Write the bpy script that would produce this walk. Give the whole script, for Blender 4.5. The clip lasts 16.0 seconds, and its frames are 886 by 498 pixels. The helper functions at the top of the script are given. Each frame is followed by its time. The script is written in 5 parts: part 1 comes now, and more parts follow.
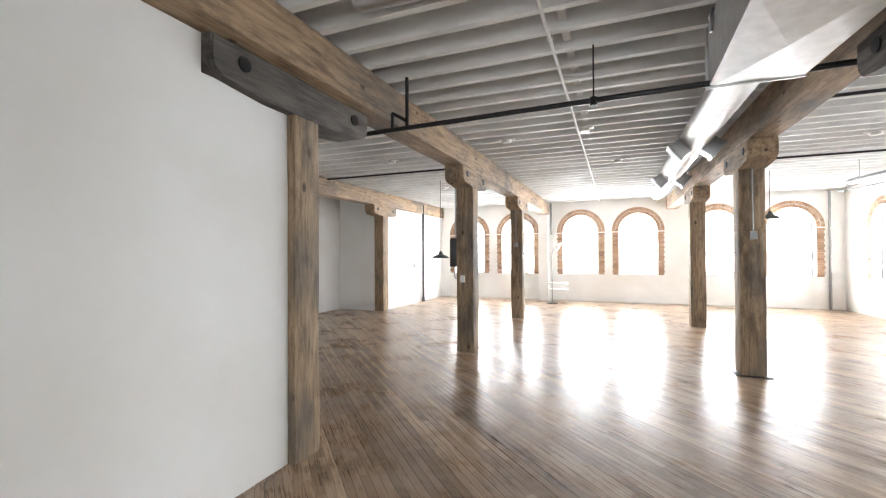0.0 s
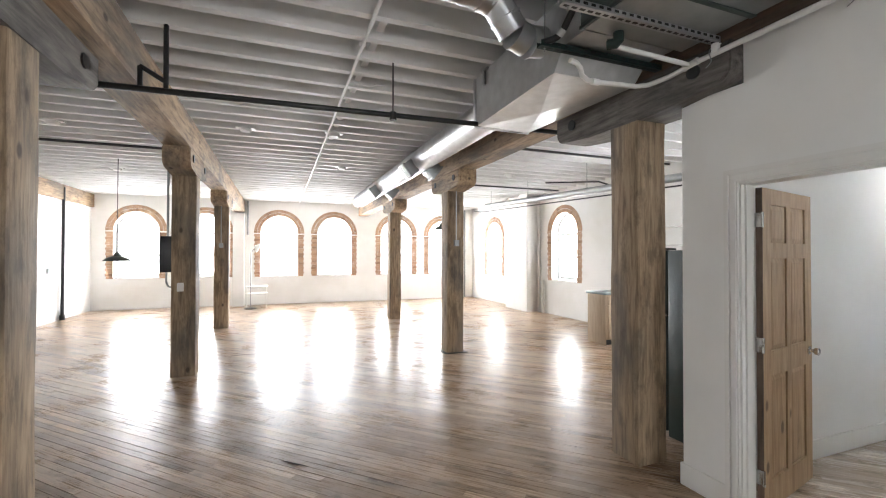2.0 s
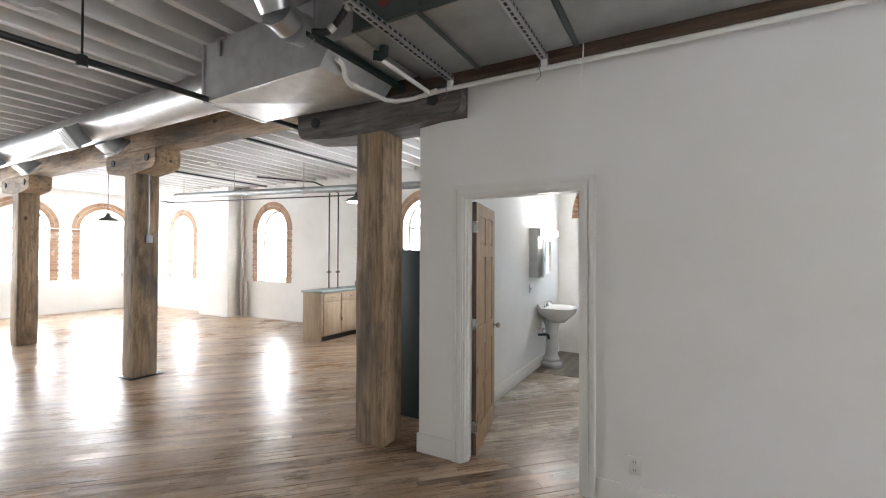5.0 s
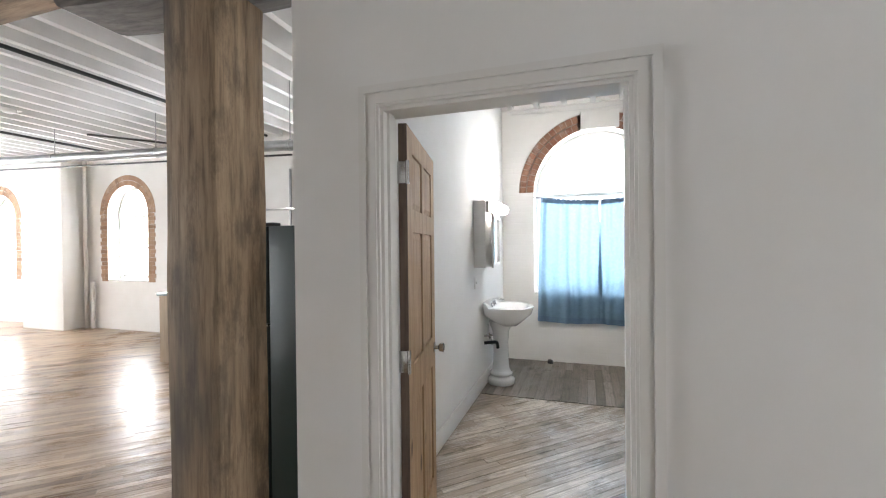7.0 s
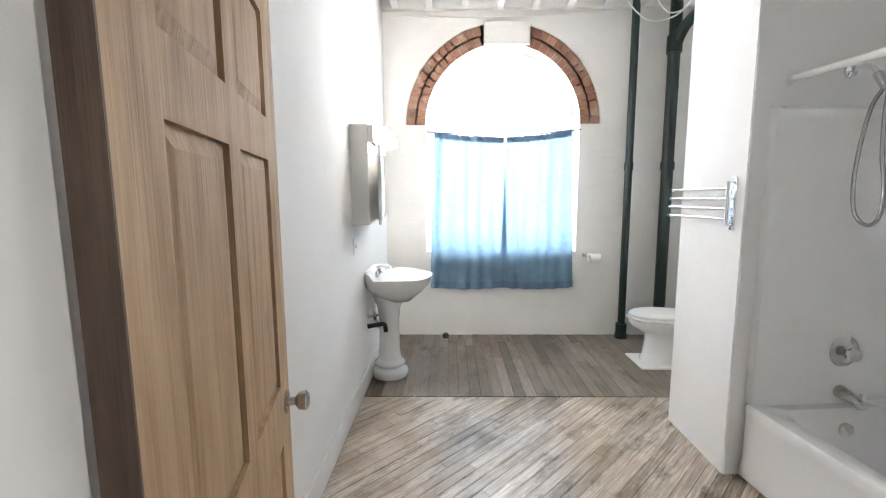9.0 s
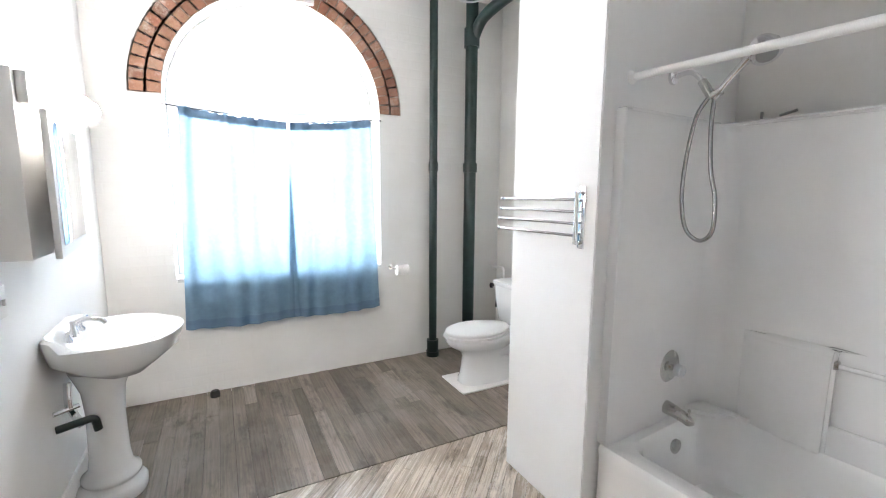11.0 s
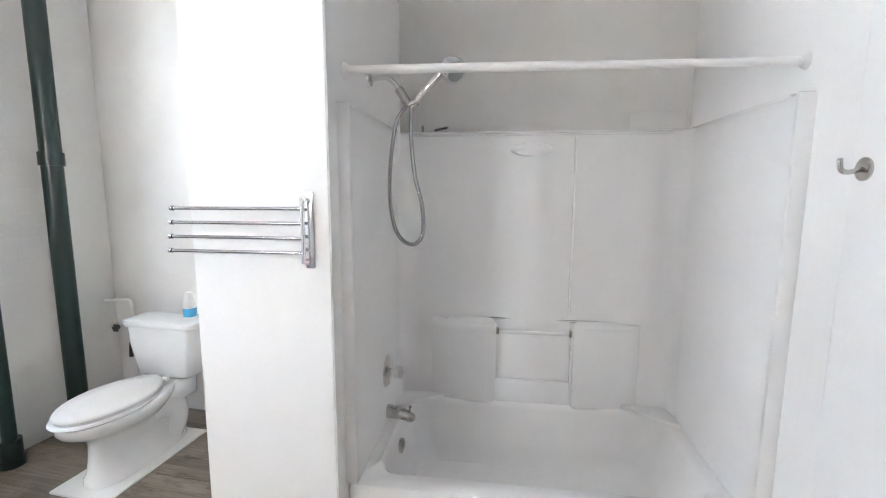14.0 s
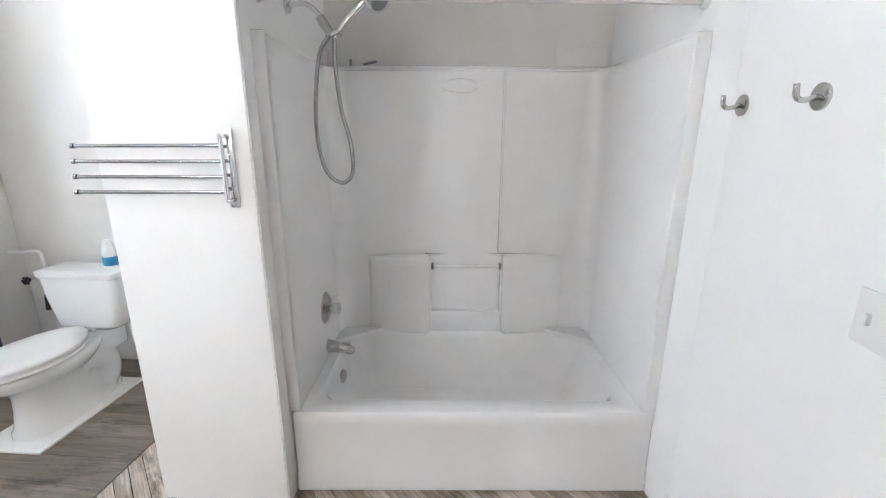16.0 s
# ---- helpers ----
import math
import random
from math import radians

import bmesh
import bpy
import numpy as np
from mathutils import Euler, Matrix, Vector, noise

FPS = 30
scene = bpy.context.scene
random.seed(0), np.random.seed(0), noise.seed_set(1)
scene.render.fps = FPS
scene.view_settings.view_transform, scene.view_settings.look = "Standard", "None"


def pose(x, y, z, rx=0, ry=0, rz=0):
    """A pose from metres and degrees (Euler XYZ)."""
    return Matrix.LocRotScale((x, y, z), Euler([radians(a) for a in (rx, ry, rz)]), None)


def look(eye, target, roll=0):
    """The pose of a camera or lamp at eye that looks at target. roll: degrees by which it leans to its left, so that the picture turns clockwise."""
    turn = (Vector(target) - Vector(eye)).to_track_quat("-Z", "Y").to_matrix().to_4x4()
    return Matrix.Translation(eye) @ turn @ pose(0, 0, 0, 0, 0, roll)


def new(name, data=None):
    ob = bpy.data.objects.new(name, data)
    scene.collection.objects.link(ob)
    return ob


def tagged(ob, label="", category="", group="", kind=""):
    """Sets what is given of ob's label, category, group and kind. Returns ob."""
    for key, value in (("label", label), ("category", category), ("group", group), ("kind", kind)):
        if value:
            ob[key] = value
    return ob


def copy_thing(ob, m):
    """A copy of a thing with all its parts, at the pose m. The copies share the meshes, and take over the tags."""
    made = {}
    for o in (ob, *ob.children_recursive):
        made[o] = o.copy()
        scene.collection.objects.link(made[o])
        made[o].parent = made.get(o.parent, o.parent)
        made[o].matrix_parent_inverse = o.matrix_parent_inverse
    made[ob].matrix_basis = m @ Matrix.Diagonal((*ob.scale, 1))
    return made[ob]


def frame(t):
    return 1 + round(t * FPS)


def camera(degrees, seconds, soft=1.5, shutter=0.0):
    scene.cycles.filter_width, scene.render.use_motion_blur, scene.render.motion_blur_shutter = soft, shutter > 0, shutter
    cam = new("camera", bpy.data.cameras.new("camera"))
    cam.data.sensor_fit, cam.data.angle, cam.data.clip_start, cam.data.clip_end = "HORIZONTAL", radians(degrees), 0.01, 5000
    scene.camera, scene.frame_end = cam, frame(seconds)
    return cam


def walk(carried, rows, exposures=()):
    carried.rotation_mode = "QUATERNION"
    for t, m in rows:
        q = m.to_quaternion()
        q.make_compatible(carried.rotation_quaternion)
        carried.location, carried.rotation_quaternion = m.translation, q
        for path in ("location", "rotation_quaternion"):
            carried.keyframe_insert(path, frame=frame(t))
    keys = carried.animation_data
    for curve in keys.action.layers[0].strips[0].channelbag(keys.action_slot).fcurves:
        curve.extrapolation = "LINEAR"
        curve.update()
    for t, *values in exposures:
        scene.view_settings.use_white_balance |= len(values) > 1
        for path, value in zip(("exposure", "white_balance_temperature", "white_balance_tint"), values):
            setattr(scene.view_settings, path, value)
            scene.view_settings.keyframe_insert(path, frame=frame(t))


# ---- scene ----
cam = camera(92.2, 16.0, 1.15)
PATH = [
    (0, (0.156, 0.177, 1.563), (-0.595, 2.03, 1.587), -0.3),
    (0.5, (-0.07, 0.148, 1.575), (-0.426, 2.116, 1.596), 0.1),
    (1, (-0.359, 0.156, 1.581), (-0.339, 2.155, 1.602), -0.1),
    (1.5, (-0.635, 0.186, 1.581), (-0.243, 2.147, 1.606), -0.0),
    (2, (-0.917, 0.231, 1.596), (-0.201, 2.099, 1.621), 0.1),
    (2.5, (-1.172, 0.269, 1.604), (-0.175, 2.003, 1.632), 0.2),
    (3, (-1.383, 0.283, 1.611), (-0.172, 1.874, 1.639), 0.3),
    (3.5, (-1.512, 0.266, 1.613), (-0.152, 1.731, 1.641), 0.2),
    (4, (-1.525, 0.289, 1.622), (-0.037, 1.625, 1.648), 0.1),
    (4.5, (-1.455, 0.402, 1.621), (0.17, 1.567, 1.646), 0.2),
    (5, (-1.226, 0.568, 1.593), (0.523, 1.539, 1.619), 0.2),
    (5.2, (-1.088, 0.642, 1.598), (0.694, 1.551, 1.621), 0.2),
    (7.3, (0.468, 1.385, 1.498), (2.387, 1.944, 1.441), -0.7),
    (7.5, (0.609, 1.446, 1.488), (2.545, 1.942, 1.395), -0.7),
    (8, (0.954, 1.554, 1.466), (2.912, 1.92, 1.285), -0.5),
    (8.2, (1.077, 1.583, 1.469), (3.04, 1.903, 1.264), -0.6),
    (10.3, (2.036, 1.74, 1.537), (3.93, 1.154, 1.276), 0.4),
    (10.5, (2.132, 1.705, 1.547), (3.997, 1.033, 1.278), 0.3),
    (11, (2.329, 1.618, 1.545), (4.084, 0.697, 1.276), 0.4),
    (11.5, (2.513, 1.527, 1.543), (4.09, 0.327, 1.271), 0.3),
    (12, (2.666, 1.467, 1.555), (4.028, 0.029, 1.283), 0.4),
    (12.5, (2.784, 1.431, 1.577), (3.87, -0.226, 1.307), 0.4),
    (13, (2.868, 1.447, 1.603), (3.65, -0.373, 1.331), 0.6),
    (13.5, (2.906, 1.515, 1.586), (3.461, -0.389, 1.324), 0.3),
    (14, (2.907, 1.604, 1.57), (3.322, -0.335, 1.309), 0.3),
    (14.5, (2.905, 1.663, 1.555), (3.244, -0.277, 1.205), 0.3),
    (15, (2.885, 1.678, 1.555), (3.172, -0.245, 1.088), 0.3),
    (15.5, (2.86, 1.673, 1.549), (3.066, -0.252, 1.047), 0.3),
    (16, (2.837, 1.658, 1.55), (2.991, -0.268, 1.032), 0.2),
]
BACKDROP = 3.0
POWER_N, POWER_E, POWER_BATH, POWER_S = 168.0, 112.0, 42.0, 24.0
DOOR_TURN = 12.0
walk(cam, [(t, look(eye, target, roll)) for t, eye, target, roll in PATH], [(0.0, 0.78, 6500, 10), (5.0, 0.66, 6450, 10), (7.5, 0.86, 6450, 11), (8.2, 1.04, 6450, 11), (10.3, 1.28, 6400, 12), (12.0, 1.42, 6280, 12), (16.0, 1.38, 6260, 12)])

# ---- light ----
world = bpy.data.worlds.new("sky")
scene.world = world
world.use_nodes = True
wn = world.node_tree
sky = wn.nodes.new("ShaderNodeTexSky")
sky.sky_type, sky.sun_disc = "NISHITA", False
sky.sun_elevation, sky.sun_rotation = radians(40), radians(200)
wn.links.new(sky.outputs[0], wn.nodes["Background"].inputs[0])
wn.nodes["Background"].inputs[1].default_value = 0.1


def area(name, eye, target, w, h, power, colour=(1, 1, 1)):
    d = bpy.data.lights.new(name, "AREA")
    d.shape, d.size, d.size_y, d.energy, d.color = "RECTANGLE", w, h, power, colour
    ob = new(name, d)
    ob.matrix_world = look(eye, target)
    return ob


# ---- materials ----
def nodes(name):
    m = bpy.data.materials.new(name)
    m.use_nodes = True
    nt = m.node_tree
    return m, nt, nt.nodes["Principled BSDF"]


def add(nt, kind, **props):
    n = nt.nodes.new(kind)
    for k, v in props.items():
        n.inputs[k.replace("_", " ")].default_value = v
    return n


def coords(nt, scale=(1, 1, 1), rot=(0, 0, 0), world_space=False, turn_first=False):
    mp = nt.nodes.new("ShaderNodeMapping")
    mp.vector_type = "TEXTURE" if turn_first else "POINT"
    mp.inputs["Scale"].default_value = scale
    mp.inputs["Rotation"].default_value = rot
    if world_space:
        g = nt.nodes.new("ShaderNodeNewGeometry")
        nt.links.new(g.outputs["Position"], mp.inputs[0])
    else:
        tc = nt.nodes.new("ShaderNodeTexCoord")
        nt.links.new(tc.outputs["Object"], mp.inputs[0])
    return mp.outputs[0]


def ramp(nt, fac, stops):
    r = nt.nodes.new("ShaderNodeValToRGB")
    e = r.color_ramp.elements
    while len(e) < len(stops):
        e.new(0.5)
    for el, (p, c) in zip(e, stops):
        el.position, el.color = p, (*c, 1)
    nt.links.new(fac, r.inputs[0])
    return r.outputs[0]


def mix(nt, fac, a, b, mode="MIX"):
    n = nt.nodes.new("ShaderNodeMix")
    n.data_type, n.blend_type = "RGBA", mode
    for sock, v in ((n.inputs[0], fac), (n.inputs[6], a), (n.inputs[7], b)):
        if isinstance(v, bpy.types.NodeSocket):
            nt.links.new(v, sock)
        elif isinstance(v, tuple):
            sock.default_value = (*v, 1)
        else:
            sock.default_value = v
    return n.outputs[2]


def bump(nt, p, height, strength=0.3, dist=0.01):
    b = nt.nodes.new("ShaderNodeBump")
    b.inputs["Strength"].default_value, b.inputs["Distance"].default_value = strength, dist
    nt.links.new(height, b.inputs["Height"])
    nt.links.new(b.outputs[0], p.inputs["Normal"])


def noise_tex(nt, vec, scale, detail=4.0, rough=0.55):
    n = add(nt, "ShaderNodeTexNoise", Scale=scale, Detail=detail, Roughness=rough)
    nt.links.new(vec, n.inputs["Vector"])
    return n.outputs["Fac"]


def paint(name, colour, rough=0.6, grain=60.0, relief=0.08, stain=0.06, brick=False):
    """Painted plaster or gypsum, with faint roller grain and soft stains; brick: painted brickwork shows through."""
    m, nt, p = nodes(name)
    v = coords(nt, world_space=True)
    big = noise_tex(nt, v, 0.9)
    dark = tuple(c * (1 - stain) * k for c, k in zip(colour, (1, 0.99, 0.965)))
    col = ramp(nt, big, [(0.35, dark), (0.62, colour)])
    fine = noise_tex(nt, v, grain, 3)
    col = mix(nt, ramp(nt, noise_tex(nt, v, 7, 6, 0.7), [(0.66, (0, 0, 0)), (0.8, (stain * 2,) * 3)]), col, tuple(c * 0.75 for c in colour))
    nt.links.new(col, p.inputs["Base Color"])
    p.inputs["Roughness"].default_value = rough
    p.inputs["Specular IOR Level"].default_value = 0.5 if rough < 0.5 else 0.25
    if brick:
        sep = nt.nodes.new("ShaderNodeSeparateXYZ")
        com = nt.nodes.new("ShaderNodeCombineXYZ")
        nt.links.new(v, sep.inputs[0])
        s = nt.nodes.new("ShaderNodeMath")
        nt.links.new(sep.outputs[0], s.inputs[0])
        nt.links.new(sep.outputs[1], s.inputs[1])
        nt.links.new(s.outputs[0], com.inputs[0])
        nt.links.new(sep.outputs[2], com.inputs[1])
        b = add(nt, "ShaderNodeTexBrick", Scale=1.0, Mortar_Size=0.010, Mortar_Smooth=1.0, Brick_Width=0.21, Row_Height=0.072)
        b.inputs["Color1"].default_value = b.inputs["Color2"].default_value = (1, 1, 1, 1)
        b.inputs["Mortar"].default_value = (0, 0, 0, 1)
        nt.links.new(com.outputs[0], b.inputs["Vector"])
        h = mix(nt, 0.82, b.outputs["Color"], noise_tex(nt, v, 11, 7, 0.65))
        bump(nt, p, h, 0.28, 0.01)
    else:
        bump(nt, p, fine, relief, 0.003)
    return m


def timber(name, light, mid, dark, axis, wear=0.4):
    """Old rough-sawn timber; the grain runs along the given axis."""
    m, nt, p = nodes(name)
    sc = [13.0, 13.0, 13.0]
    sc[axis] = 1.3
    v = coords(nt, sc, world_space=True)
    grain = noise_tex(nt, v, 2.2, 7, 0.62)
    col = ramp(nt, grain, [(0.28, dark), (0.47, mid), (0.68, light)])
    sc2 = [1.0, 1.0, 1.0]
    sc2[axis] = 0.35
    w = coords(nt, sc2, world_space=True)
    patch = noise_tex(nt, w, 2.4, 4)
    weather = noise_tex(nt, coords(nt, [2.4 if i != axis else 0.9 for i in range(3)], world_space=True), 2.6, 9, 0.72)
    col = mix(nt, ramp(nt, weather, [(0.50, (0, 0, 0)), (0.64, (wear * 0.9,) * 3)]), col, tuple(c * 0.8 for c in dark))
    col = mix(nt, ramp(nt, patch, [(0.45, (0, 0, 0)), (0.7, (wear,) * 3)]), col, tuple(c * 0.5 for c in (dark[0], dark[0], dark[0])))
    vo = add(nt, "ShaderNodeTexVoronoi", Scale=3.4)
    nt.links.new(coords(nt, [1.2 if i != axis else 0.7 for i in range(3)], world_space=True), vo.inputs["Vector"])
    knot = ramp(nt, vo.outputs["Distance"], [(0.07, (0.85,) * 3), (0.12, (0, 0, 0))])
    col = mix(nt, knot, col, tuple(c * 0.35 for c in dark))
    streak = noise_tex(nt, coords(nt, [75 if i != axis else 1.3 for i in range(3)], world_space=True), 1.5, 3)
    col = mix(nt, ramp(nt, streak, [(0.58, (0, 0, 0)), (0.72, (0.4,) * 3)]), col, tuple(c * 0.6 for c in dark))
    nt.links.new(col, p.inputs["Base Color"])
    p.inputs["Roughness"].default_value = 0.75
    h = mix(nt, 0.5, grain, streak)
    bump(nt, p, h, 0.5, 0.008)
    return m


def plank(name, cols, along, rough, worn, wear_amount=0.5, blotch=0.4, gloss=0.3):
    """Worn varnished strips; each piece has its own tone."""
    m, nt, p = nodes(name)
    oi = nt.nodes.new("ShaderNodeObjectInfo")
    g = nt.nodes.new("ShaderNodeNewGeometry")
    s = nt.nodes.new("ShaderNodeMath")
    nt.links.new(oi.outputs["Random"], s.inputs[0])
    nt.links.new(g.outputs["Random Per Island"], s.inputs[1])
    f = nt.nodes.new("ShaderNodeMath")
    f.operation = "FRACT"
    nt.links.new(s.outputs[0], f.inputs[0])
    tone = ramp(nt, f.outputs[0], [(i / (len(cols) - 1), c) for i, c in enumerate(cols)])
    v = coords(nt, (0.8, 0.038, 1), (0, 0, -along), world_space=True, turn_first=True)
    grain = noise_tex(nt, v, 3, 6, 0.65)
    col = mix(nt, 0.75, tone, ramp(nt, grain, [(0.3, (0.45,) * 3), (0.7, (1.25,) * 3)]), "MULTIPLY")
    wv = coords(nt, (1, 1, 1), world_space=True)
    wear = noise_tex(nt, wv, 1.3, 6, 0.65)
    col = mix(nt, ramp(nt, wear, [(0.48, (0, 0, 0)), (0.68, (wear_amount,) * 3)]), col, worn)
    stained = noise_tex(nt, coords(nt, (0.42, 0.16, 1), (0, 0, -along), world_space=True, turn_first=True), 1.1, 8, 0.72)
    col = mix(nt, ramp(nt, stained, [(0.52, (0, 0, 0)), (0.66, (blotch,) * 3)]), col, tuple(c * 0.45 for c in cols[0]))
    spots = noise_tex(nt, wv, 6.5, 5, 0.7)
    col = mix(nt, ramp(nt, spots, [(0.64, (0, 0, 0)), (0.76, (0.6,) * 3)]), col, tuple(c * 0.3 for c in cols[0]))
    nt.links.new(col, p.inputs["Base Color"])
    r = nt.nodes.new("ShaderNodeMapRange")
    r.inputs["To Min"].default_value, r.inputs["To Max"].default_value = rough - 0.07, rough + 0.16
    nt.links.new(mix(nt, 0.5, wear, grain), r.inputs["Value"])
    nt.links.new(r.outputs[0], p.inputs["Roughness"])
    p.inputs["Specular IOR Level"].default_value = gloss
    bump(nt, p, mix(nt, 0.6, grain, noise_tex(nt, wv, 5, 3)), 0.34, 0.004)
    return m


def plain(name, colour, rough=0.5, metal=0.0, vary=0.12, scale=14.0, relief=0.05, coat=0.0):
    m, nt, p = nodes(name)
    v = coords(nt, world_space=True)
    n = noise_tex(nt, v, scale, 5)
    col = ramp(nt, n, [(0.3, tuple(c * (1 - vary) for c in colour)), (0.7, tuple(min(1, c * (1 + vary * 0.5)) for c in colour))])
    nt.links.new(col, p.inputs["Base Color"])
    r = nt.nodes.new("ShaderNodeMapRange")
    r.inputs["To Min"].default_value, r.inputs["To Max"].default_value = max(0.02, rough - 0.06), rough + 0.06
    nt.links.new(noise_tex(nt, v, scale * 0.4, 4), r.inputs["Value"])
    nt.links.new(r.outputs[0], p.inputs["Roughness"])
    p.inputs["Metallic"].default_value = metal
    p.inputs["Coat Weight"].default_value = coat
    if relief:
        bump(nt, p, noise_tex(nt, v, scale * 3, 3), relief, 0.003)
    return m


def brickwork(name, a, b, wash=0.2):
    m, nt, p = nodes(name)
    oi = nt.nodes.new("ShaderNodeObjectInfo")
    g = nt.nodes.new("ShaderNodeNewGeometry")
    s = nt.nodes.new("ShaderNodeMath")
    nt.links.new(oi.outputs["Random"], s.inputs[0])
    nt.links.new(g.outputs["Random Per Island"], s.inputs[1])
    f = nt.nodes.new("ShaderNodeMath")
    f.operation = "FRACT"
    nt.links.new(s.outputs[0], f.inputs[0])
    col = ramp(nt, f.outputs[0], [(0, a), (0.5, b), (1, tuple(c * 0.7 for c in a))])
    v = coords(nt, world_space=True)
    n = noise_tex(nt, v, 28, 6, 0.7)
    col = mix(nt, ramp(nt, n, [(0.5, (0, 0, 0)), (0.72, (0.5,) * 3)]), col, tuple(c * 0.45 for c in a))
    col = mix(nt, ramp(nt, noise_tex(nt, v, 5, 6, 0.75), [(0.55, (0, 0, 0)), (0.7, (wash,) * 3)]), col, (0.75, 0.7, 0.63))
    nt.links.new(col, p.inputs["Base Color"])
    p.inputs["Roughness"].default_value = 0.9
    bump(nt, p, n, 0.5, 0.006)
    return m


def glass_mat(name, tint=(1, 1, 1), gloss=0.06):
    m = bpy.data.materials.new(name)
    m.use_nodes = True
    nt = m.node_tree
    nt.nodes.remove(nt.nodes["Principled BSDF"])
    t = nt.nodes.new("ShaderNodeBsdfTransparent")
    t.inputs[0].default_value = (*tint, 1)
    gl = nt.nodes.new("ShaderNodeBsdfGlossy")
    gl.inputs["Roughness"].default_value = 0.03
    mx = nt.nodes.new("ShaderNodeMixShader")
    mx.inputs[0].default_value = gloss
    nt.links.new(t.outputs[0], mx.inputs[1])
    nt.links.new(gl.outputs[0], mx.inputs[2])
    nt.links.new(mx.outputs[0], nt.nodes["Material Output"].inputs[0])
    return m


def cloth(name, colour, through_light=0.5):
    m, nt, p = nodes(name)
    v = coords(nt, world_space=True)
    col = ramp(nt, noise_tex(nt, v, 25, 4), [(0.3, tuple(c * 0.85 for c in colour)), (0.7, colour)])
    nt.links.new(col, p.inputs["Base Color"])
    p.inputs["Roughness"].default_value = 0.9
    t = nt.nodes.new("ShaderNodeBsdfTranslucent")
    nt.links.new(col, t.inputs[0])
    mx = nt.nodes.new("ShaderNodeMixShader")
    mx.inputs[0].default_value = through_light
    nt.links.new(p.outputs[0], mx.inputs[1])
    nt.links.new(t.outputs[0], mx.inputs[2])
    nt.links.new(mx.outputs[0], nt.nodes["Material Output"].inputs[0])
    return m


def glow(name, colour, strength):
    m, nt, p = nodes(name)
    p.inputs["Base Color"].default_value = (0.8, 0.8, 0.8, 1)
    p.inputs["Emission Color"].default_value = (*colour, 1)
    p.inputs["Emission Strength"].default_value = strength
    return m


M_WALL = paint("white_wall_paint", (0.85, 0.85, 0.845), 0.88)
M_BRICKPAINT = paint("white_painted_brick", (0.85, 0.84, 0.82), 0.85, stain=0.1, brick=True)
M_PLASTER = paint("worn_white_plaster", (0.80, 0.79, 0.77), 0.6, 18.0, 0.3, 0.14)
M_JOIST = paint("white_joist_paint", (0.84, 0.835, 0.83), 0.6, stain=0.2)
M_DECK = paint("grey_white_deck_paint", (0.76, 0.755, 0.75), 0.7, stain=0.2)
M_TRIM = paint("white_trim_gloss", (0.80, 0.795, 0.78), 0.3, relief=0.02)
M_POST = timber("timber_upright", (0.41, 0.30, 0.192), (0.29, 0.203, 0.122), (0.12, 0.08, 0.048), 2, 0.8)
M_BEAM = timber("timber_lengthwise", (0.47, 0.335, 0.205), (0.34, 0.23, 0.137), (0.13, 0.084, 0.05), 1, 0.7)
# Darker tones for the near bolsters and the beam over the bathroom wall.
M_CORBEL_DARK = timber("timber_dark_grey", (0.19, 0.165, 0.145), (0.12, 0.103, 0.09), (0.045, 0.038, 0.033), 1, 0.6)
M_BEAM_DARK = timber("timber_dark_brown", (0.15, 0.09, 0.055), (0.10, 0.06, 0.038), (0.05, 0.03, 0.02), 1, 0.4)
A45 = radians(45)
M_FLOOR = plank("oak_strip_floor", [(0.16, 0.10, 0.062), (0.44, 0.305, 0.20), (0.27, 0.178, 0.112), (0.54, 0.39, 0.265)], A45, 0.24, (0.46, 0.37, 0.29), 0.5, 0.68)
M_FLOOR_GREY = plank("weathered_grey_boards", [(0.13, 0.105, 0.08), (0.26, 0.22, 0.178), (0.19, 0.157, 0.125), (0.34, 0.29, 0.24)], 0.0, 0.40, (0.34, 0.31, 0.275), 0.5, 0.7)
M_FLOOR_BATH = plank("worn_pale_strip_floor", [(0.27, 0.215, 0.163), (0.54, 0.45, 0.36), (0.38, 0.31, 0.242), (0.64, 0.55, 0.455)], A45, 0.22, (0.62, 0.555, 0.48), 0.6, 0.85, 0.6)
M_SUB = plain("dark_subfloor", (0.04, 0.028, 0.02), 0.8)
M_BRICK = brickwork("red_brick", (0.31, 0.135, 0.085), (0.42, 0.25, 0.17), 0.65)
M_BRICK_PALE = brickwork("worn_orange_brick", (0.40, 0.245, 0.155), (0.47, 0.31, 0.205), 0.6)
M_MORTAR = plain("lime_mortar", (0.58, 0.51, 0.44), 0.95, relief=0.4)
M_GALV = plain("galvanised_steel", (0.58, 0.59, 0.60), 0.40, 1.0, 0.14, 9)
M_STEEL_GREY = plain("grey_sheet_steel", (0.34, 0.35, 0.35), 0.4, 0.85, 0.15, 6)
M_UNIT = plain("dark_grey_green_steel", (0.055, 0.075, 0.07), 0.38, 0.2, 0.25, 5)
M_UNITBASE = plain("dull_zinc_sheet", (0.42, 0.43, 0.425), 0.42, 0.75, 0.2, 4)
M_CHROME = plain("chrome", (0.78, 0.78, 0.79), 0.1, 1.0, 0.04, 20, 0)
M_NICKEL = plain("brushed_nickel", (0.55, 0.54, 0.52), 0.26, 1.0, 0.06, 30, 0)
M_DKGREEN = plain("dark_green_enamel", (0.010, 0.026, 0.023), 0.32, 0.0, 0.2, 12)
M_BLACK = plain("black_enamel", (0.012, 0.012, 0.013), 0.35, 0.0, 0.2, 12)
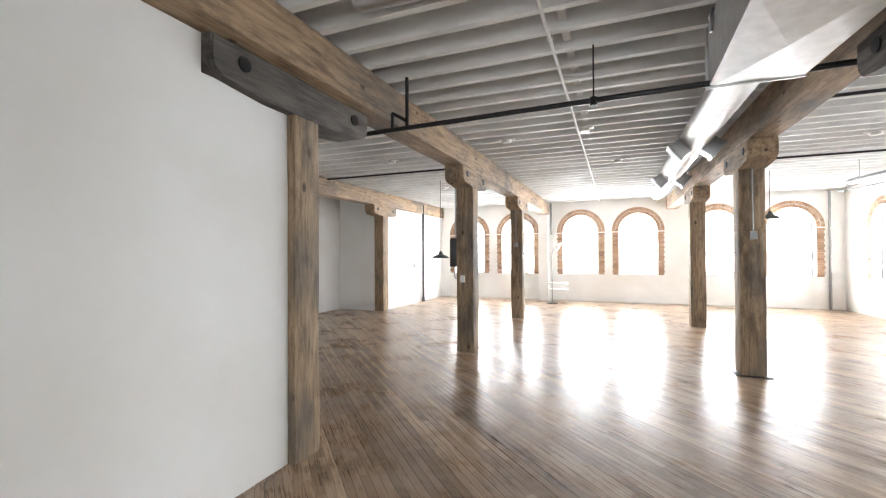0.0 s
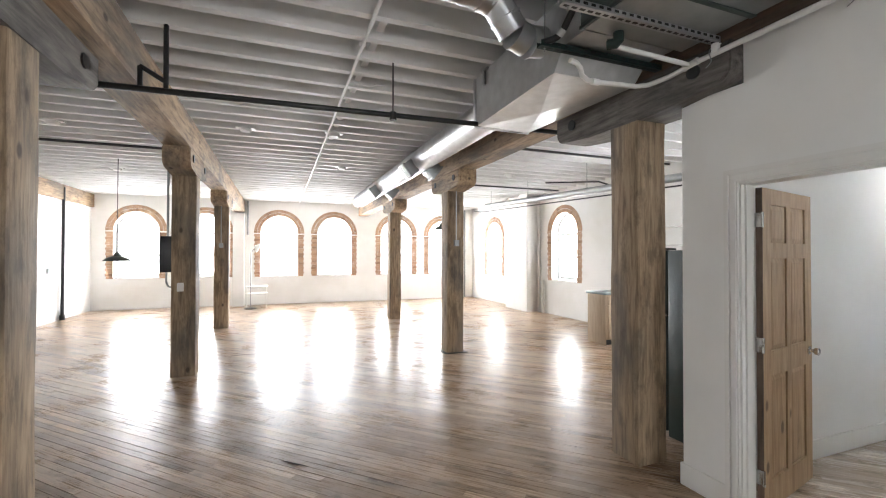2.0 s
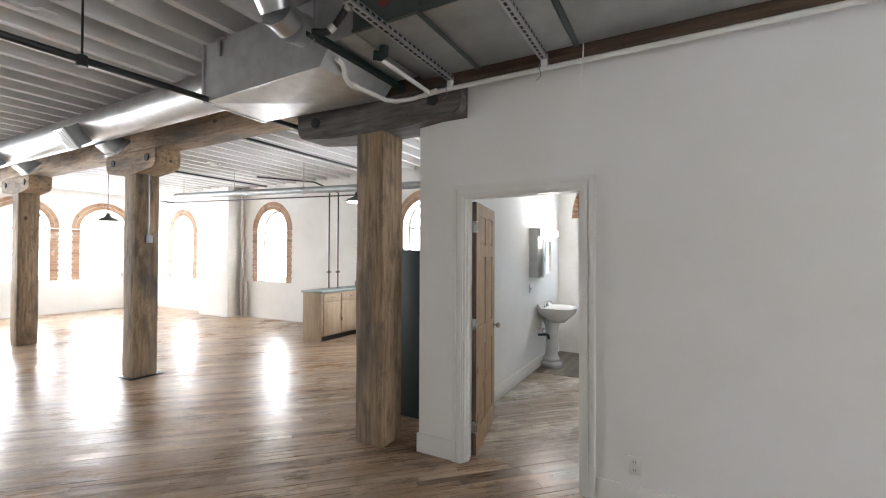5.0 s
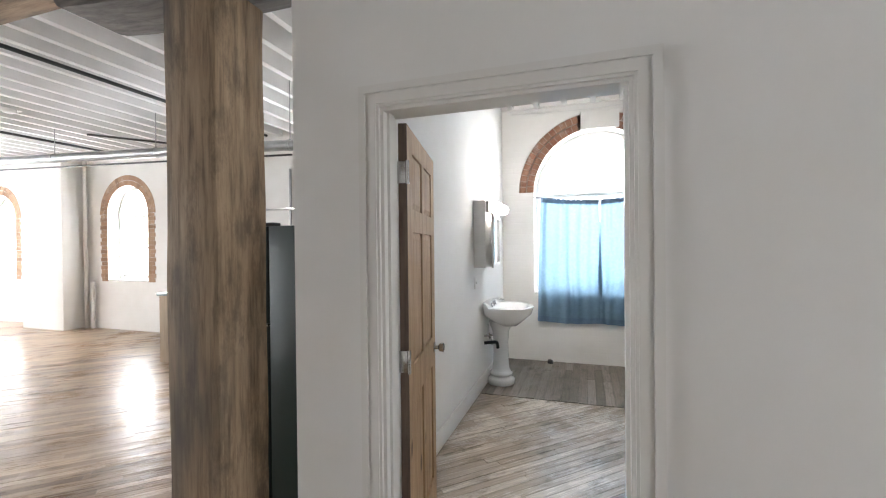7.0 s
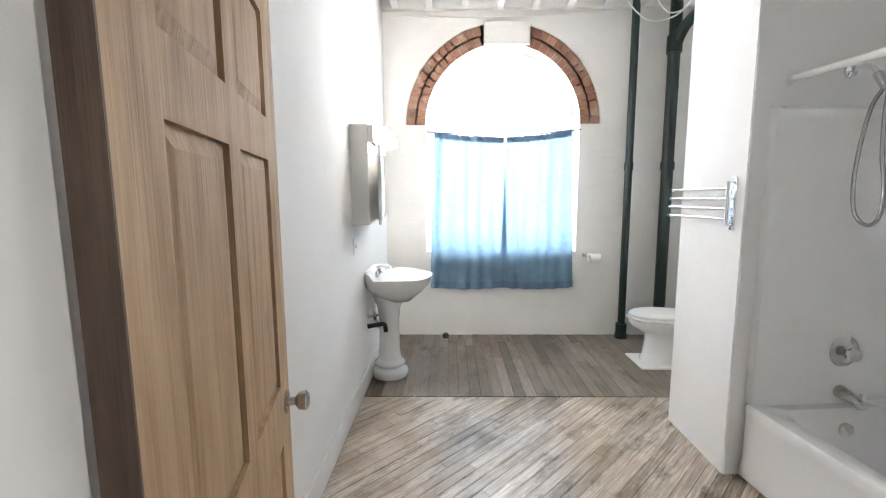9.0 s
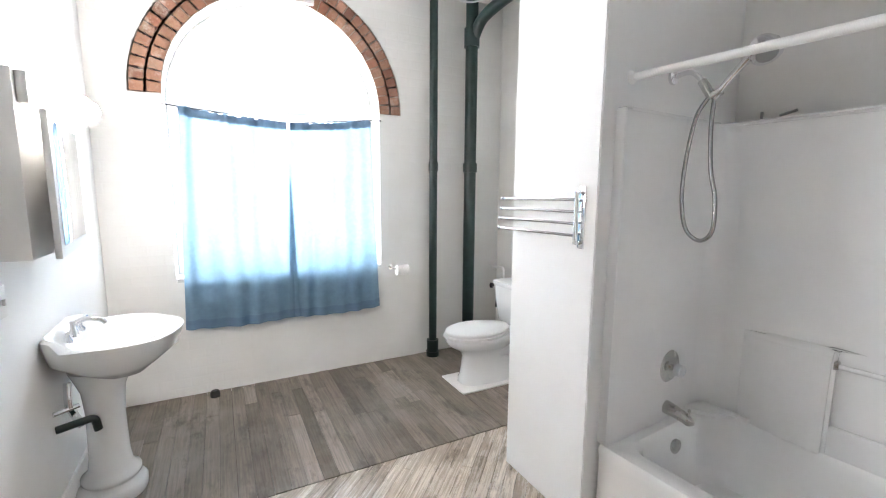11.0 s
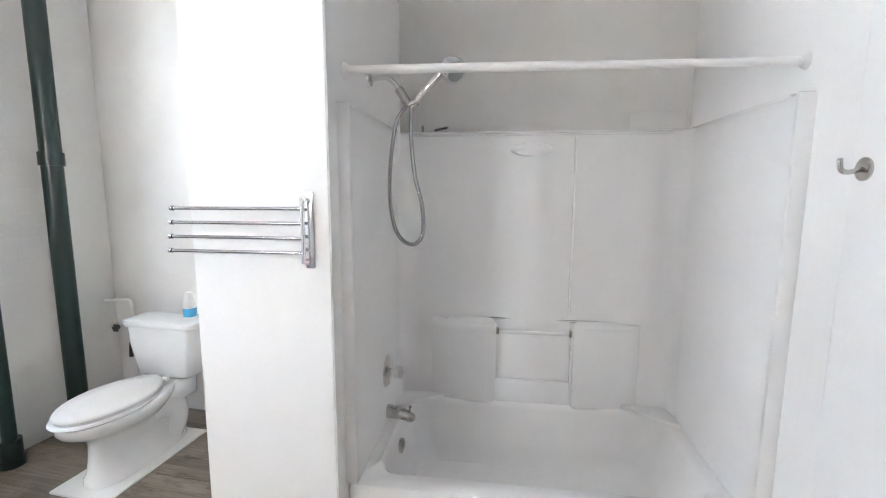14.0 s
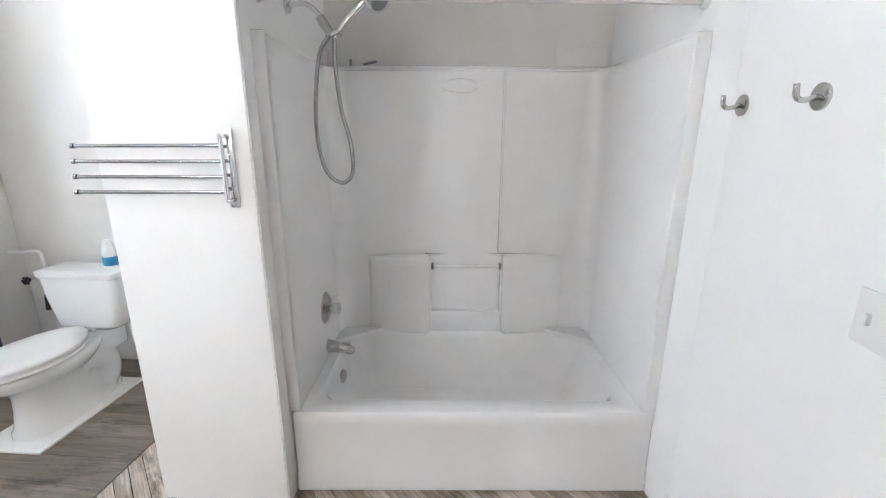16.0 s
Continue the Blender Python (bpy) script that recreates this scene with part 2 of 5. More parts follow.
M_FRIDGE = plain("black_green_textured_enamel", (0.007, 0.024, 0.022), 0.4, 0.0, 0.15, 90, 0.25)
# Darker than the rack's chrome: shading on the bars is put into this colour.
M_BAR = plain("shade_toned_steel", (0.36, 0.36, 0.37), 0.16, 1.0, 0.05, 30, 0)
M_PORC = plain("white_porcelain", (0.82, 0.82, 0.81), 0.1, 0.0, 0.02, 4, 0, 0.4)
M_FIBRE = plain("white_glassfibre", (0.87, 0.87, 0.865), 0.2, 0.0, 0.03, 3, 0.02, 0.2)
M_PLASTIC = plain("white_plastic", (0.78, 0.77, 0.75), 0.35, 0.0, 0.03, 6, 0)
M_DOOR = timber("varnished_pine_door", (0.52, 0.36, 0.21), (0.43, 0.28, 0.155), (0.31, 0.19, 0.10), 2, 0.1)
M_DOOREDGE = timber("dark_door_edge", (0.20, 0.14, 0.10), (0.14, 0.095, 0.07), (0.07, 0.05, 0.04), 2, 0.3)
M_CAB = timber("tan_cabinet_wood", (0.47, 0.36, 0.25), (0.41, 0.31, 0.21), (0.33, 0.245, 0.16), 2, 0.05)
M_TOP = plain("blue_grey_laminate", (0.25, 0.30, 0.31), 0.25)
M_GLASS = glass_mat("window_glass")
M_SASH = paint("white_sash_paint", (0.62, 0.62, 0.61), 0.4)
M_CURTAIN = cloth("blue_sheer_cloth", (0.18, 0.29, 0.39), 0.37)
# Same blue cloth, darkened: shade from sill and frame rail is in the colour.
M_HEM = cloth("shade_darkened_hem_cloth", (0.14, 0.23, 0.33), 0.08)
M_MIRROR = plain("mirror", (0.86, 0.87, 0.87), 0.02, 1.0, 0.0, 3, 0)
M_LAMPGLASS = glow("lit_lamp_glass", (1.0, 0.92, 0.80), 6.0)
M_VANITY = glow("lit_vanity_bulb", (1.0, 0.93, 0.86), 48.0)
M_PAPER = plain("white_paper", (0.85, 0.84, 0.82), 0.9)
M_BLUE = plain("blue_label_plastic", (0.06, 0.32, 0.55), 0.35)
M_RED = plain("red_label", (0.16, 0.025, 0.025), 0.5)
M_SHADE = plain("dark_enamel_shade", (0.03, 0.04, 0.035), 0.3)


# ---- shapes ----
def box(bm, x0, x1, y0, y1, z0, z1, bevel=0.0):
    r = bmesh.ops.create_cube(bm, size=1.0, matrix=Matrix.Translation(((x0 + x1) / 2, (y0 + y1) / 2, (z0 + z1) / 2)) @ Matrix.Diagonal((abs(x1 - x0), abs(y1 - y0), abs(z1 - z0), 1)))
    if bevel:
        es = list({e for v in r["verts"] for e in v.link_edges})
        bmesh.ops.bevel(bm, geom=es, offset=bevel, segments=2, affect="EDGES", profile=0.5)
    return bm


def ring(c, u, v, r, seg):
    return [Vector(c) + (u * math.cos(2 * math.pi * i / seg) + v * math.sin(2 * math.pi * i / seg)) * r for i in range(seg)]


def loft(bm, rings, caps=True, closed=True):
    """Skins a row of rings that have the same number of points."""
    vs = [[bm.verts.new(p) for p in r] for r in rings]
    n = len(vs[0])
    for a, b in zip(vs, vs[1:]):
        for i in range(n if closed else n - 1):
            j = (i + 1) % n
            bm.faces.new((a[i], a[j], b[j], b[i]))
    if caps:
        bm.faces.new(list(reversed(vs[0])))
        bm.faces.new(vs[-1])
    return bm


def tube(bm, pts, r, seg=12, caps=True):
    """A round bar or hose along points; r may be one radius or one for each point."""
    pts = [Vector(p) for p in pts]
    rs = r if isinstance(r, (list, tuple)) else [r] * len(pts)
    rings = []
    u = None
    for i, p in enumerate(pts):
        t = (pts[min(i + 1, len(pts) - 1)] - pts[max(i - 1, 0)]).normalized()
        if u is None:
            u = t.orthogonal().normalized()
        u = (u - t * u.dot(t)).normalized()
        rings.append(ring(p, u, t.cross(u), rs[i], seg))
    return loft(bm, rings, caps)


def curve_pts(pts, n=8):
    """A smooth run of points through the given ones."""
    P = [Vector(p) for p in pts]
    P = [P[0] * 2 - P[1], *P, P[-1] * 2 - P[-2]]
    out = []
    for i in range(1, len(P) - 2):
        a, b, c, d = P[i - 1:i + 3]
        for k in range(n):
            t = k / n
            out.append(0.5 * ((2 * b) + (c - a) * t + (2 * a - 5 * b + 4 * c - d) * t * t + (3 * b - a - 3 * c + d) * t ** 3))
    return out + [P[-2]]


def lathe(bm, prof, seg=24, at=(0, 0, 0), sx=1.0, sy=1.0):
    """Turns a profile of (radius, height) round the upright axis."""
    a = Vector(at)
    rings = [[a + Vector((r * sx * math.cos(2 * math.pi * i / seg), r * sy * math.sin(2 * math.pi * i / seg), z)) for i in range(seg)] for r, z in prof]
    return loft(bm, rings)


def mesh_ob(name, bm, mat, smooth=None):
    bmesh.ops.recalc_face_normals(bm, faces=bm.faces)
    me = bpy.data.meshes.new(name)
    bm.to_mesh(me)
    bm.free()
    me.materials.append(mat)
    if smooth:
        for p in me.polygons:
            p.use_smooth = True
        me.set_sharp_from_angle(angle=radians(smooth))
    return new(name, me)


def part(name, bm, mat, parent, label="", smooth=40):
    ob = mesh_ob(name, bm, mat, smooth)
    ob.parent = parent
    return tagged(ob, label)


def thing(name, at, label, category, group="", kind="", rz=0):
    ob = new(name)
    ob.matrix_world = pose(*at, 0, 0, rz)
    return tagged(ob, label, category, group, kind)


def single(name, bm, mat, label="", category="", group="", kind="", smooth=40):
    return tagged(mesh_ob(name, bm, mat, smooth), label, category, group, kind)


B = bmesh.new

# ---- the plan ----
X_E, Y_N, X_W, Y_S = 5.90, 14.90, -5.85, -4.0      # inner faces of the outer walls
X_W2 = -7.25                                     # deeper west wall of the side bay
PART_W, PART_E = 1.72, 2.03                      # wall between loft and bathroom
BATH_N, BATH_S = 2.33, -0.88
DOOR_E = 1.84                                    # bathroom face of the wall beside the doorway
Z_JOIST, Z_DECK = 3.27, 3.55
COLS_X, COLS_Y = (1.755, -2.085, -5.93), (2.855, 6.77, 10.6)
THICK = 0.45


def arch_loop(c, half, sill, spring, seg=20):
    pts = [(c - half, sill), (c + half, sill)]
    return pts + [(c + half * math.cos(math.pi * i / seg), spring + half * math.sin(math.pi * i / seg)) for i in range(seg + 1)]


def wall_sheet(name, lo, hi, z0, z1, holes, place, depth, mat, label):
    """An upright wall with openings cut right through it. place(u, z, d) gives the point at depth d behind its inner face."""
    bm = B()
    edges = []
    for loop in [[(lo, z0), (hi, z0), (hi, z1), (lo, z1)], *holes]:
        vs = [bm.verts.new(place(u, z, 0.0)) for u, z in loop]
        edges += [bm.edges.new((a, b)) for a, b in zip(vs, vs[1:] + vs[:1])]
    bmesh.ops.triangle_fill(bm, edges=edges, use_beauty=True, use_dissolve=False)
    back = bmesh.ops.extrude_face_region(bm, geom=list(bm.faces))
    shift = Vector(place(0, 0, depth)) - Vector(place(0, 0, 0))
    bmesh.ops.translate(bm, verts=[g for g in back["geom"] if isinstance(g, bmesh.types.BMVert)], vec=shift)
    return single(name, bm, mat, label, "wall", kind="structure", smooth=None)


# windows: (centre, half width, sill, spring)
N_WINDOWS = [(-4.77, 0.56, 0.88, 2.26), (-3.0, 0.56, 0.88, 2.26), (-0.92, 0.56, 0.88, 2.26), (0.80, 0.56, 0.88, 2.26), (2.94, 0.56, 0.88, 2.26), (4.71, 0.56, 0.88, 2.26)]
E_WINDOWS = [(4.92, 0.52, 0.90, 2.16), (9.34, 0.52, 0.90, 2.16), (13.15, 0.52, 0.90, 2.16)]
BATH_WINDOW = (1.142, 0.775, 0.87, 2.19)

north = lambda u, z, d: (u, Y_N + d, z)
east = lambda u, z, d: (X_E + d, u, z)
wall_sheet("wall_north", X_W2 - 0.4, X_E + THICK, -0.02, 3.7, [arch_loop(*w) for w in N_WINDOWS], north, THICK, M_BRICKPAINT, "white painted brick wall with tall arched windows")
wall_sheet("wall_east", Y_S - 0.4, Y_N - 0.003, -0.02, 3.7, [arch_loop(*w) for w in [*E_WINDOWS, BATH_WINDOW]], east, THICK, M_BRICKPAINT, "white painted brick wall with arched windows")


def wall_box(name, b, label, mat=None, bevel=0.0):
    return single(name, box(B(), *b, bevel), mat or M_WALL, label, "wall", kind="structure", smooth=None)


# Unseen closing wall; its openings are added to let light in from behind.
S_ADDED_OPENINGS = [(-4.6, 0.7), (0.75, 0.7)]
south = lambda u, z, d: (u, Y_S - d, z)
wall_sheet("wall_south", X_W2 - 0.4, X_E - 0.003, -0.02, 3.7, [[(c - h, 0.9), (c + h, 0.9), (c + h, 2.8), (c - h, 2.8)] for c, h in S_ADDED_OPENINGS], south, 0.3, M_WALL, "unseen plain white closing wall with openings added for light")
# Lamps outside these added openings brighten the near walls and ceiling.
for c, h in S_ADDED_OPENINGS:
    area("window_daylight", south(c, 1.85, 0.33), south(c, 1.85, 0), 2 * h, 1.9, POWER_S * h * 1.9, (0.93, 0.965, 1.0))
M_SKY = glow("bright_overcast", (0.95, 0.975, 1.0), BACKDROP)
for b_ in ((X_W2 - 6, X_E + 6, Y_N + 2.0, Y_N + 2.1, -3, 9), (X_E + 2.0, X_E + 2.1, Y_S - 6, Y_N + 1.9, -3, 9), (X_W2 - 6, X_E + 6, Y_S - 2.1, Y_S - 2.0, -3, 9)):
    single("backdrop", box(B(), *b_), M_SKY, "plain bright overcast sky outside the windows", "sky", kind="structure", smooth=None)
wall_box("wall_west", (X_W2 - 0.3, X_W2, Y_S + 0.003, 10.5, -0.02, 3.7), "plain white plaster wall")
wall_box("wall_west_block", (X_W2 - 0.3, X_W, 10.503, Y_N - 0.003, -0.02, 3.7), "white plaster wall stepping out beside a timber post")
# loft partition on the far side, under the beam
wall_box("wall_left_partition", (-2.29, -2.135, Y_S + 0.003, 2.715, -0.02, 2.66), "smooth white gypsum partition under a timber beam")
wall_box("wall_left_partition_head", (-2.288, -2.137, Y_S + 0.003, 1.99, 2.66, 2.9), "smooth white gypsum partition head")
# bathroom walls
DOOR_Y0, DOOR_Y1, DOOR_H = 1.135, 2.03, 2.045
bm = B()
for b in ((Y_S + 0.003, DOOR_Y0, -0.02, 2.645), (DOOR_Y1, 2.42, -0.02, 2.645), (DOOR_Y0, DOOR_Y1, DOOR_H, 2.645), (Y_S + 0.003, 1.992, 2.645, 2.895)):
    box(bm, PART_W, DOOR_E, b[0], b[1], b[2], b[3])
box(bm, DOOR_E, PART_E, Y_S + 0.003, 1.02, -0.02, 2.895)
bmesh.ops.remove_doubles(bm, verts=bm.verts, dist=0.0005)
single("wall_bathroom_west", bm, M_WALL, "smooth white gypsum wall with a doorway", "wall", kind="structure", smooth=None)
wall_box("wall_bathroom_west_head", (1.906, PART_E - 0.002, Y_S + 0.003, 2.419, 2.9, 3.545), "white gypsum wall above the doorway")
wall_box("wall_bathroom_north", (DOOR_E + 0.001, X_E - 0.002, BATH_N, 2.42, -0.02, 3.545), "smooth white gypsum bathroom wall")
wall_box("wall_bathroom_south", (PART_E + 0.001, X_E - 0.002, BATH_S - 0.25, BATH_S, -0.02, 3.545), "worn white plaster wall with old marks", M_PLASTER)
def wall_prism(name, plan, z0, z1, label, bevel=0.0):
    bm = B()
    loft(bm, [[Vector((x, y, z)) for x, y in plan] for z in (z0, z1)])
    if bevel:
        bmesh.ops.bevel(bm, geom=list(bm.edges), offset=bevel, segments=2, affect="EDGES")
    return single(name, bm, M_WALL, label, "wall", kind="structure", smooth=None)


wall_prism("wall_shower_fin", [(3.607, 0.225), (3.70, BATH_S + 0.002), (4.18, BATH_S + 0.002), (4.18, 0.225)], -0.02, 2.64, "smooth white wall between bathtub and toilet", 0.005)
wall_prism("wall_tub_side", [(PART_E + 0.001, 0.16), (PART_E + 0.001, BATH_S + 0.002), (2.135, BATH_S + 0.002), (2.055, 0.02)], -0.02, 3.54, "smooth white wall beside the bathtub")
wall_box("wall_east_pier", (5.52, X_E - 0.002, 10.5, 11.7, -0.02, 3.54), "white painted brick pier", M_BRICKPAINT, 0.012)
wall_box("wall_north_pier", (-2.25, -1.93, 14.62, Y_N - 0.002, -0.02, 2.85), "white painted brick pier under the beam end", M_BRICKPAINT, 0.01)

# ceiling: deck and joists
bm = B()
box(bm, X_W2 - 0.3, X_E + THICK, Y_S - 0.3, Y_N + THICK, Z_DECK, Z_DECK + 0.1)
single("ceiling", bm, M_DECK, "grey-white painted board ceiling deck", "ceiling", kind="structure", smooth=None)
bm = B()
y = 3.2 - 21 * 0.335
while y < Y_N - 0.05:
    dx = random.uniform(-0.006, 0.006)
    for x0, x1 in ((X_W2, PART_W + 0.18), (PART_E, X_E)):
        if y > Y_S + 0.05 and not (abs(y - 2.375) < 0.08 and x0 > 2) and not (abs(y - (BATH_S - 0.125)) < 0.18 and x0 > 2):
            box(bm, x0, x1 if y < 2.4 or x0 > 2 else PART_E + 0.001, y - 0.032 + dx, y + 0.032 + dx, Z_JOIST + random.uniform(-0.006, 0.006), Z_DECK - 0.001)
    y += 0.335
single("ceiling_joists", bm, M_JOIST, "white painted timber ceiling joists", "ceiling", kind="structure", smooth=None)
for y0 in (4.9, 8.8, 12.7):
    bm = B()
    for x in (-0.2,):
        n0 = int((y0 - 2 - 3.2) / 0.335)
        for k in range(n0, n0 + 11):
            box(bm, x - 0.03, x + 0.03, 3.2 + k * 0.335 + 0.036, 3.2 + (k + 1) * 0.335 - 0.036, 3.33, 3.5)
    single("ceiling_blocking", bm, M_JOIST, "white painted blocking between ceiling joists", "ceiling", kind="structure", smooth=None)


# timber frame
def rough_bar(x0, x1, y0, y1, z0, z1, axis, cuts, amp, seed):
    """A squared timber with slightly uneven faces and worn edges."""
    bm = B()
    box(bm, x0, x1, y0, y1, z0, z1)
    es = [e for e in bm.edges if abs((e.verts[0].co - e.verts[1].co)[axis]) > 0.01]
    bmesh.ops.bevel(bm, geom=es, offset=0.016, segments=2, affect="EDGES", profile=0.6)
    es = [e for e in bm.edges if abs((e.verts[0].co - e.verts[1].co)[axis]) > 0.3]
    bmesh.ops.subdivide_edges(bm, edges=es, cuts=cuts, use_grid_fill=True)
    for v in bm.verts:
        k = noise.noise_vector(v.co * 2.3 + Vector((seed, 0, 0))) * amp + noise.noise_vector(v.co * 9 + Vector((0, seed, 0))) * amp * 0.5
        k[axis] = 0
        v.co += k
    return bm


def corbel(c, y, z0, z1, w, half):
    """A bolster with rounded lower ends."""
    prof = [(-half, z1), (-half, z0 + 0.13)]
    prof += [(-half + 0.10 * (1 - math.cos(a)), z0 + 0.13 - 0.09 * math.sin(a)) for a in (0.4, 0.8, 1.2, 1.5)]
    prof += [(-half + 0.30, z0 + 0.018), (-half + 0.48, z0)]
    prof += [(-p, z) for p, z in reversed(prof)]
    bm = B()
    loft(bm, [[Vector((c + s * w / 2, y + p, z)) for p, z in prof] for s in (-1, 1)])
    es = [e for e in bm.edges if abs(e.verts[0].co.x - e.verts[1].co.x) < 0.001]
    bmesh.ops.bevel(bm, geom=es, offset=0.012, segments=2, affect="EDGES")
    return bm


for i, cx in enumerate(COLS_X):
    for j, cy in enumerate(COLS_Y):
        if i == 2 and j < 2:
            continue
        near = j == 0
        x, y = cx, cy
        if i == 1 and near:
            x = -2.205
        post = thing("timber_post", (x, y, 0), ("weathered square timber post with cracks and knots" if near else "tan square timber post on the strip floor"), "post", "timber posts")
        part("shaft", rough_bar(-0.142, 0.142, -0.142, 0.142, 0, 2.62, 2, 14, 0.006, i * 7 + j * 3), M_POST, post, smooth=30)
        cb = part("bolster", corbel(0.0, 0.0, 2.618, 2.9, 0.30, 0.86 if near else 0.62), M_CORBEL_DARK if near else M_BEAM, post, "dark grey bolster with bolt holes" if near else "timber bolster")
        for s in (-1, 1):
            for fx in (-1, 1):
                bm = B()
                tube(bm, [(fx * 0.140, s * (0.62 if near else 0.42), 2.79), (fx * 0.162, s * (0.62 if near else 0.42), 2.79)], 0.048, 14)
                part("bolt", bm, M_BLACK, cb, "black iron bolt head")
        if j == 1 and i == 0:
            bm = B()
            box(bm, -0.20, 0.20, -0.19, 0.19, 0.0, 0.012, 0.004)
            part("base_plate", bm, M_BLACK, post, "dark iron plate at the foot")
    y0 = Y_S + 0.003 if i < 2 else -3.9
    for a, b in zip((y0, *COLS_Y), (*COLS_Y, Y_N - 0.003)):
        dark = i == 0 and b < 3
        bm = rough_bar(cx - 0.15, cx + 0.15, a + 0.002, b - 0.002, 2.901, Z_JOIST - 0.002, 1, 10, 0.005, i + b)
        single("timber_beam", bm, M_BEAM_DARK if dark else M_BEAM, "dark brown timber beam above the white partition" if dark else "heavy tan timber beam under white joists", "beam", "timber beams", smooth=30)


# ---- windows ----
def ring_bricks(c, half, sill, spring, rows, place, full, proud=0.006):
    """Shaped bricks round an arched opening; full: also down both sides."""
    out = []
    rowt = 0.098
    for k in range(rows):
        r0, r1 = half + 0.006 + k * rowt, half + (k + 1) * rowt - (0.001 if full else 0.009)
        n = max(12, int(math.pi * (r0 + r1) / 2 / 0.075))
        for i in range(n):
            gap, jr = (0.02, 0.0) if full else (0.065, random.uniform(-0.03, 0.03))
            a0, a1 = math.pi * (i + gap + jr) / n, math.pi * (i + 1 - gap + jr) / n
            j = random.uniform(-0.002, 0.002)
            out.append([(c + r * math.cos(a), spring + r * math.sin(a), d + j) for d in (0.05, -proud) for r, a in ((r0, a0), (r1, a0), (r1, a1), (r0, a1))])
    if full:
        wd = rows * rowt
        z = sill
        k = 0
        while z < spring - 0.03:
            t = min(0.0725, spring - z - 0.004)
            for s in (-1, 1):
                a, b = c + s * (half + 0.004), c + s * (half + (wd - 0.006 if k % 2 else wd * 0.86))
                j = random.uniform(-0.004, 0.004)
                out.append([(u, zz, d + j) for d in (0.05, -proud) for u, zz in ((a, z), (b, z), (b, z + t), (a, z + t))])
            z += 0.075
            k += 1
    return [[place(*p) for p in q] for q in out]


def hexa(bm, q):
    v = [bm.verts.new(p) for p in q]
    for f in ((0, 1, 2, 3), (7, 6, 5, 4), (0, 4, 5, 1), (1, 5, 6, 2), (2, 6, 7, 3), (3, 7, 4, 0)):
        bm.faces.new([v[i] for i in f])


def arch_bar(bm, c, half, sill, spring, w, d0, d1, place):
    """A frame that follows an arched opening."""
    outer, inner = arch_loop(c, half, sill, spring), arch_loop(c, half - w, sill + w, spring)
    loops = [[place(u, z, d) for u, z in loop] for loop, d in ((outer, d0), (inner, d0), (inner, d1), (outer, d1))]
    loops.append(loops[0])
    vs = [[bm.verts.new(p) for p in l] for l in loops[:-1]]
    vs.append(vs[0])
    n = len(vs[0])
    for a, b in zip(vs, vs[1:]):
        for i in range(n):
            j = (i + 1) % n
            bm.faces.new((a[i], a[j], b[j], b[i]))
    return bm


def pbox(bm, place, u0, u1, z0, z1, d0, d1):
    hexa(bm, [place(u, z, d) for d in (d0, d1) for u, z in ((u0, z0), (u1, z0), (u1, z1), (u0, z1))])
    return bm


def window(n, w, place, wall_label, power):
    c, half, sill, spring = w
    win = tagged(new("window_%d" % n), "tall arched white sash window, bright daylight behind", "window", "arched windows", "structure")
    base = Vector(place(c, sill, 0.2))
    win.matrix_world = Matrix.Translation(base)
    loc = lambda u, z, d: Vector(place(u, z, d)) - base
    fr = part("window_frame", arch_bar(B(), c, half - 0.003, sill + 0.003, spring, 0.055, 0.2, 0.28, loc), M_SASH, win)
    for i, (z0, z1) in enumerate(((spring - 0.06, spring - 0.01), ((sill + spring) / 2 - 0.03, (sill + spring) / 2 + 0.02), (sill + 0.06, sill + 0.12))):
        part("sash_rail", pbox(B(), loc, c - half + 0.056, c + half - 0.056, z0, z1, 0.215 + 0.01 * i, 0.262), M_SASH, win)
    bm = B()
    loft(bm, [[loc(u, z, d) for u, z in arch_loop(c, half - 0.03, sill + 0.03, spring)] for d in (0.243, 0.247)])
    g = part("pane", bm, M_GLASS, win, smooth=None)
    g.visible_shadow = False
    part("window_sill", pbox(B(), loc, c - half + 0.004, c + half - 0.004, sill + 0.002, sill + 0.03, 0.0, 0.199), M_SASH, win)
    h = spring + half - sill
    eye, tgt = place(c, sill + h / 2, THICK + 0.03 if n < 10 else 0.285), place(c, sill + h / 2, 0)
    area("window_daylight", eye, tgt, 2 * half + 0.1, h + 0.1, power * half * h, (0.918, 0.958, 1.0) if n < 10 else (0.96, 0.98, 1.0))


for n, w in enumerate(N_WINDOWS):
    window(n + 1, w, north, "", POWER_N)
for n, w in enumerate(E_WINDOWS):
    window(n + 7, w, east, "", POWER_E)
window(10, BATH_WINDOW, east, "", POWER_BATH)
for w, pl in [(w, north) for w in N_WINDOWS] + [(w, east) for w in E_WINDOWS]:
    c, half, sill, spring = w
    bm = B()
    for q in ring_bricks(c, half, sill, spring, 2, pl, True):
        hexa(bm, q)
    single("brick_surround", bm, M_BRICK_PALE, "bare orange brick surround of an arched window", "brick trim", "brick surrounds", "structure", smooth=None)
# the bathroom arch: bricks one by one, with a white keystone
arch = thing("brick_arch", (X_E, BATH_WINDOW[0], BATH_WINDOW[3]), "bare red brick arch over the bathroom window", "brick trim", kind="structure")
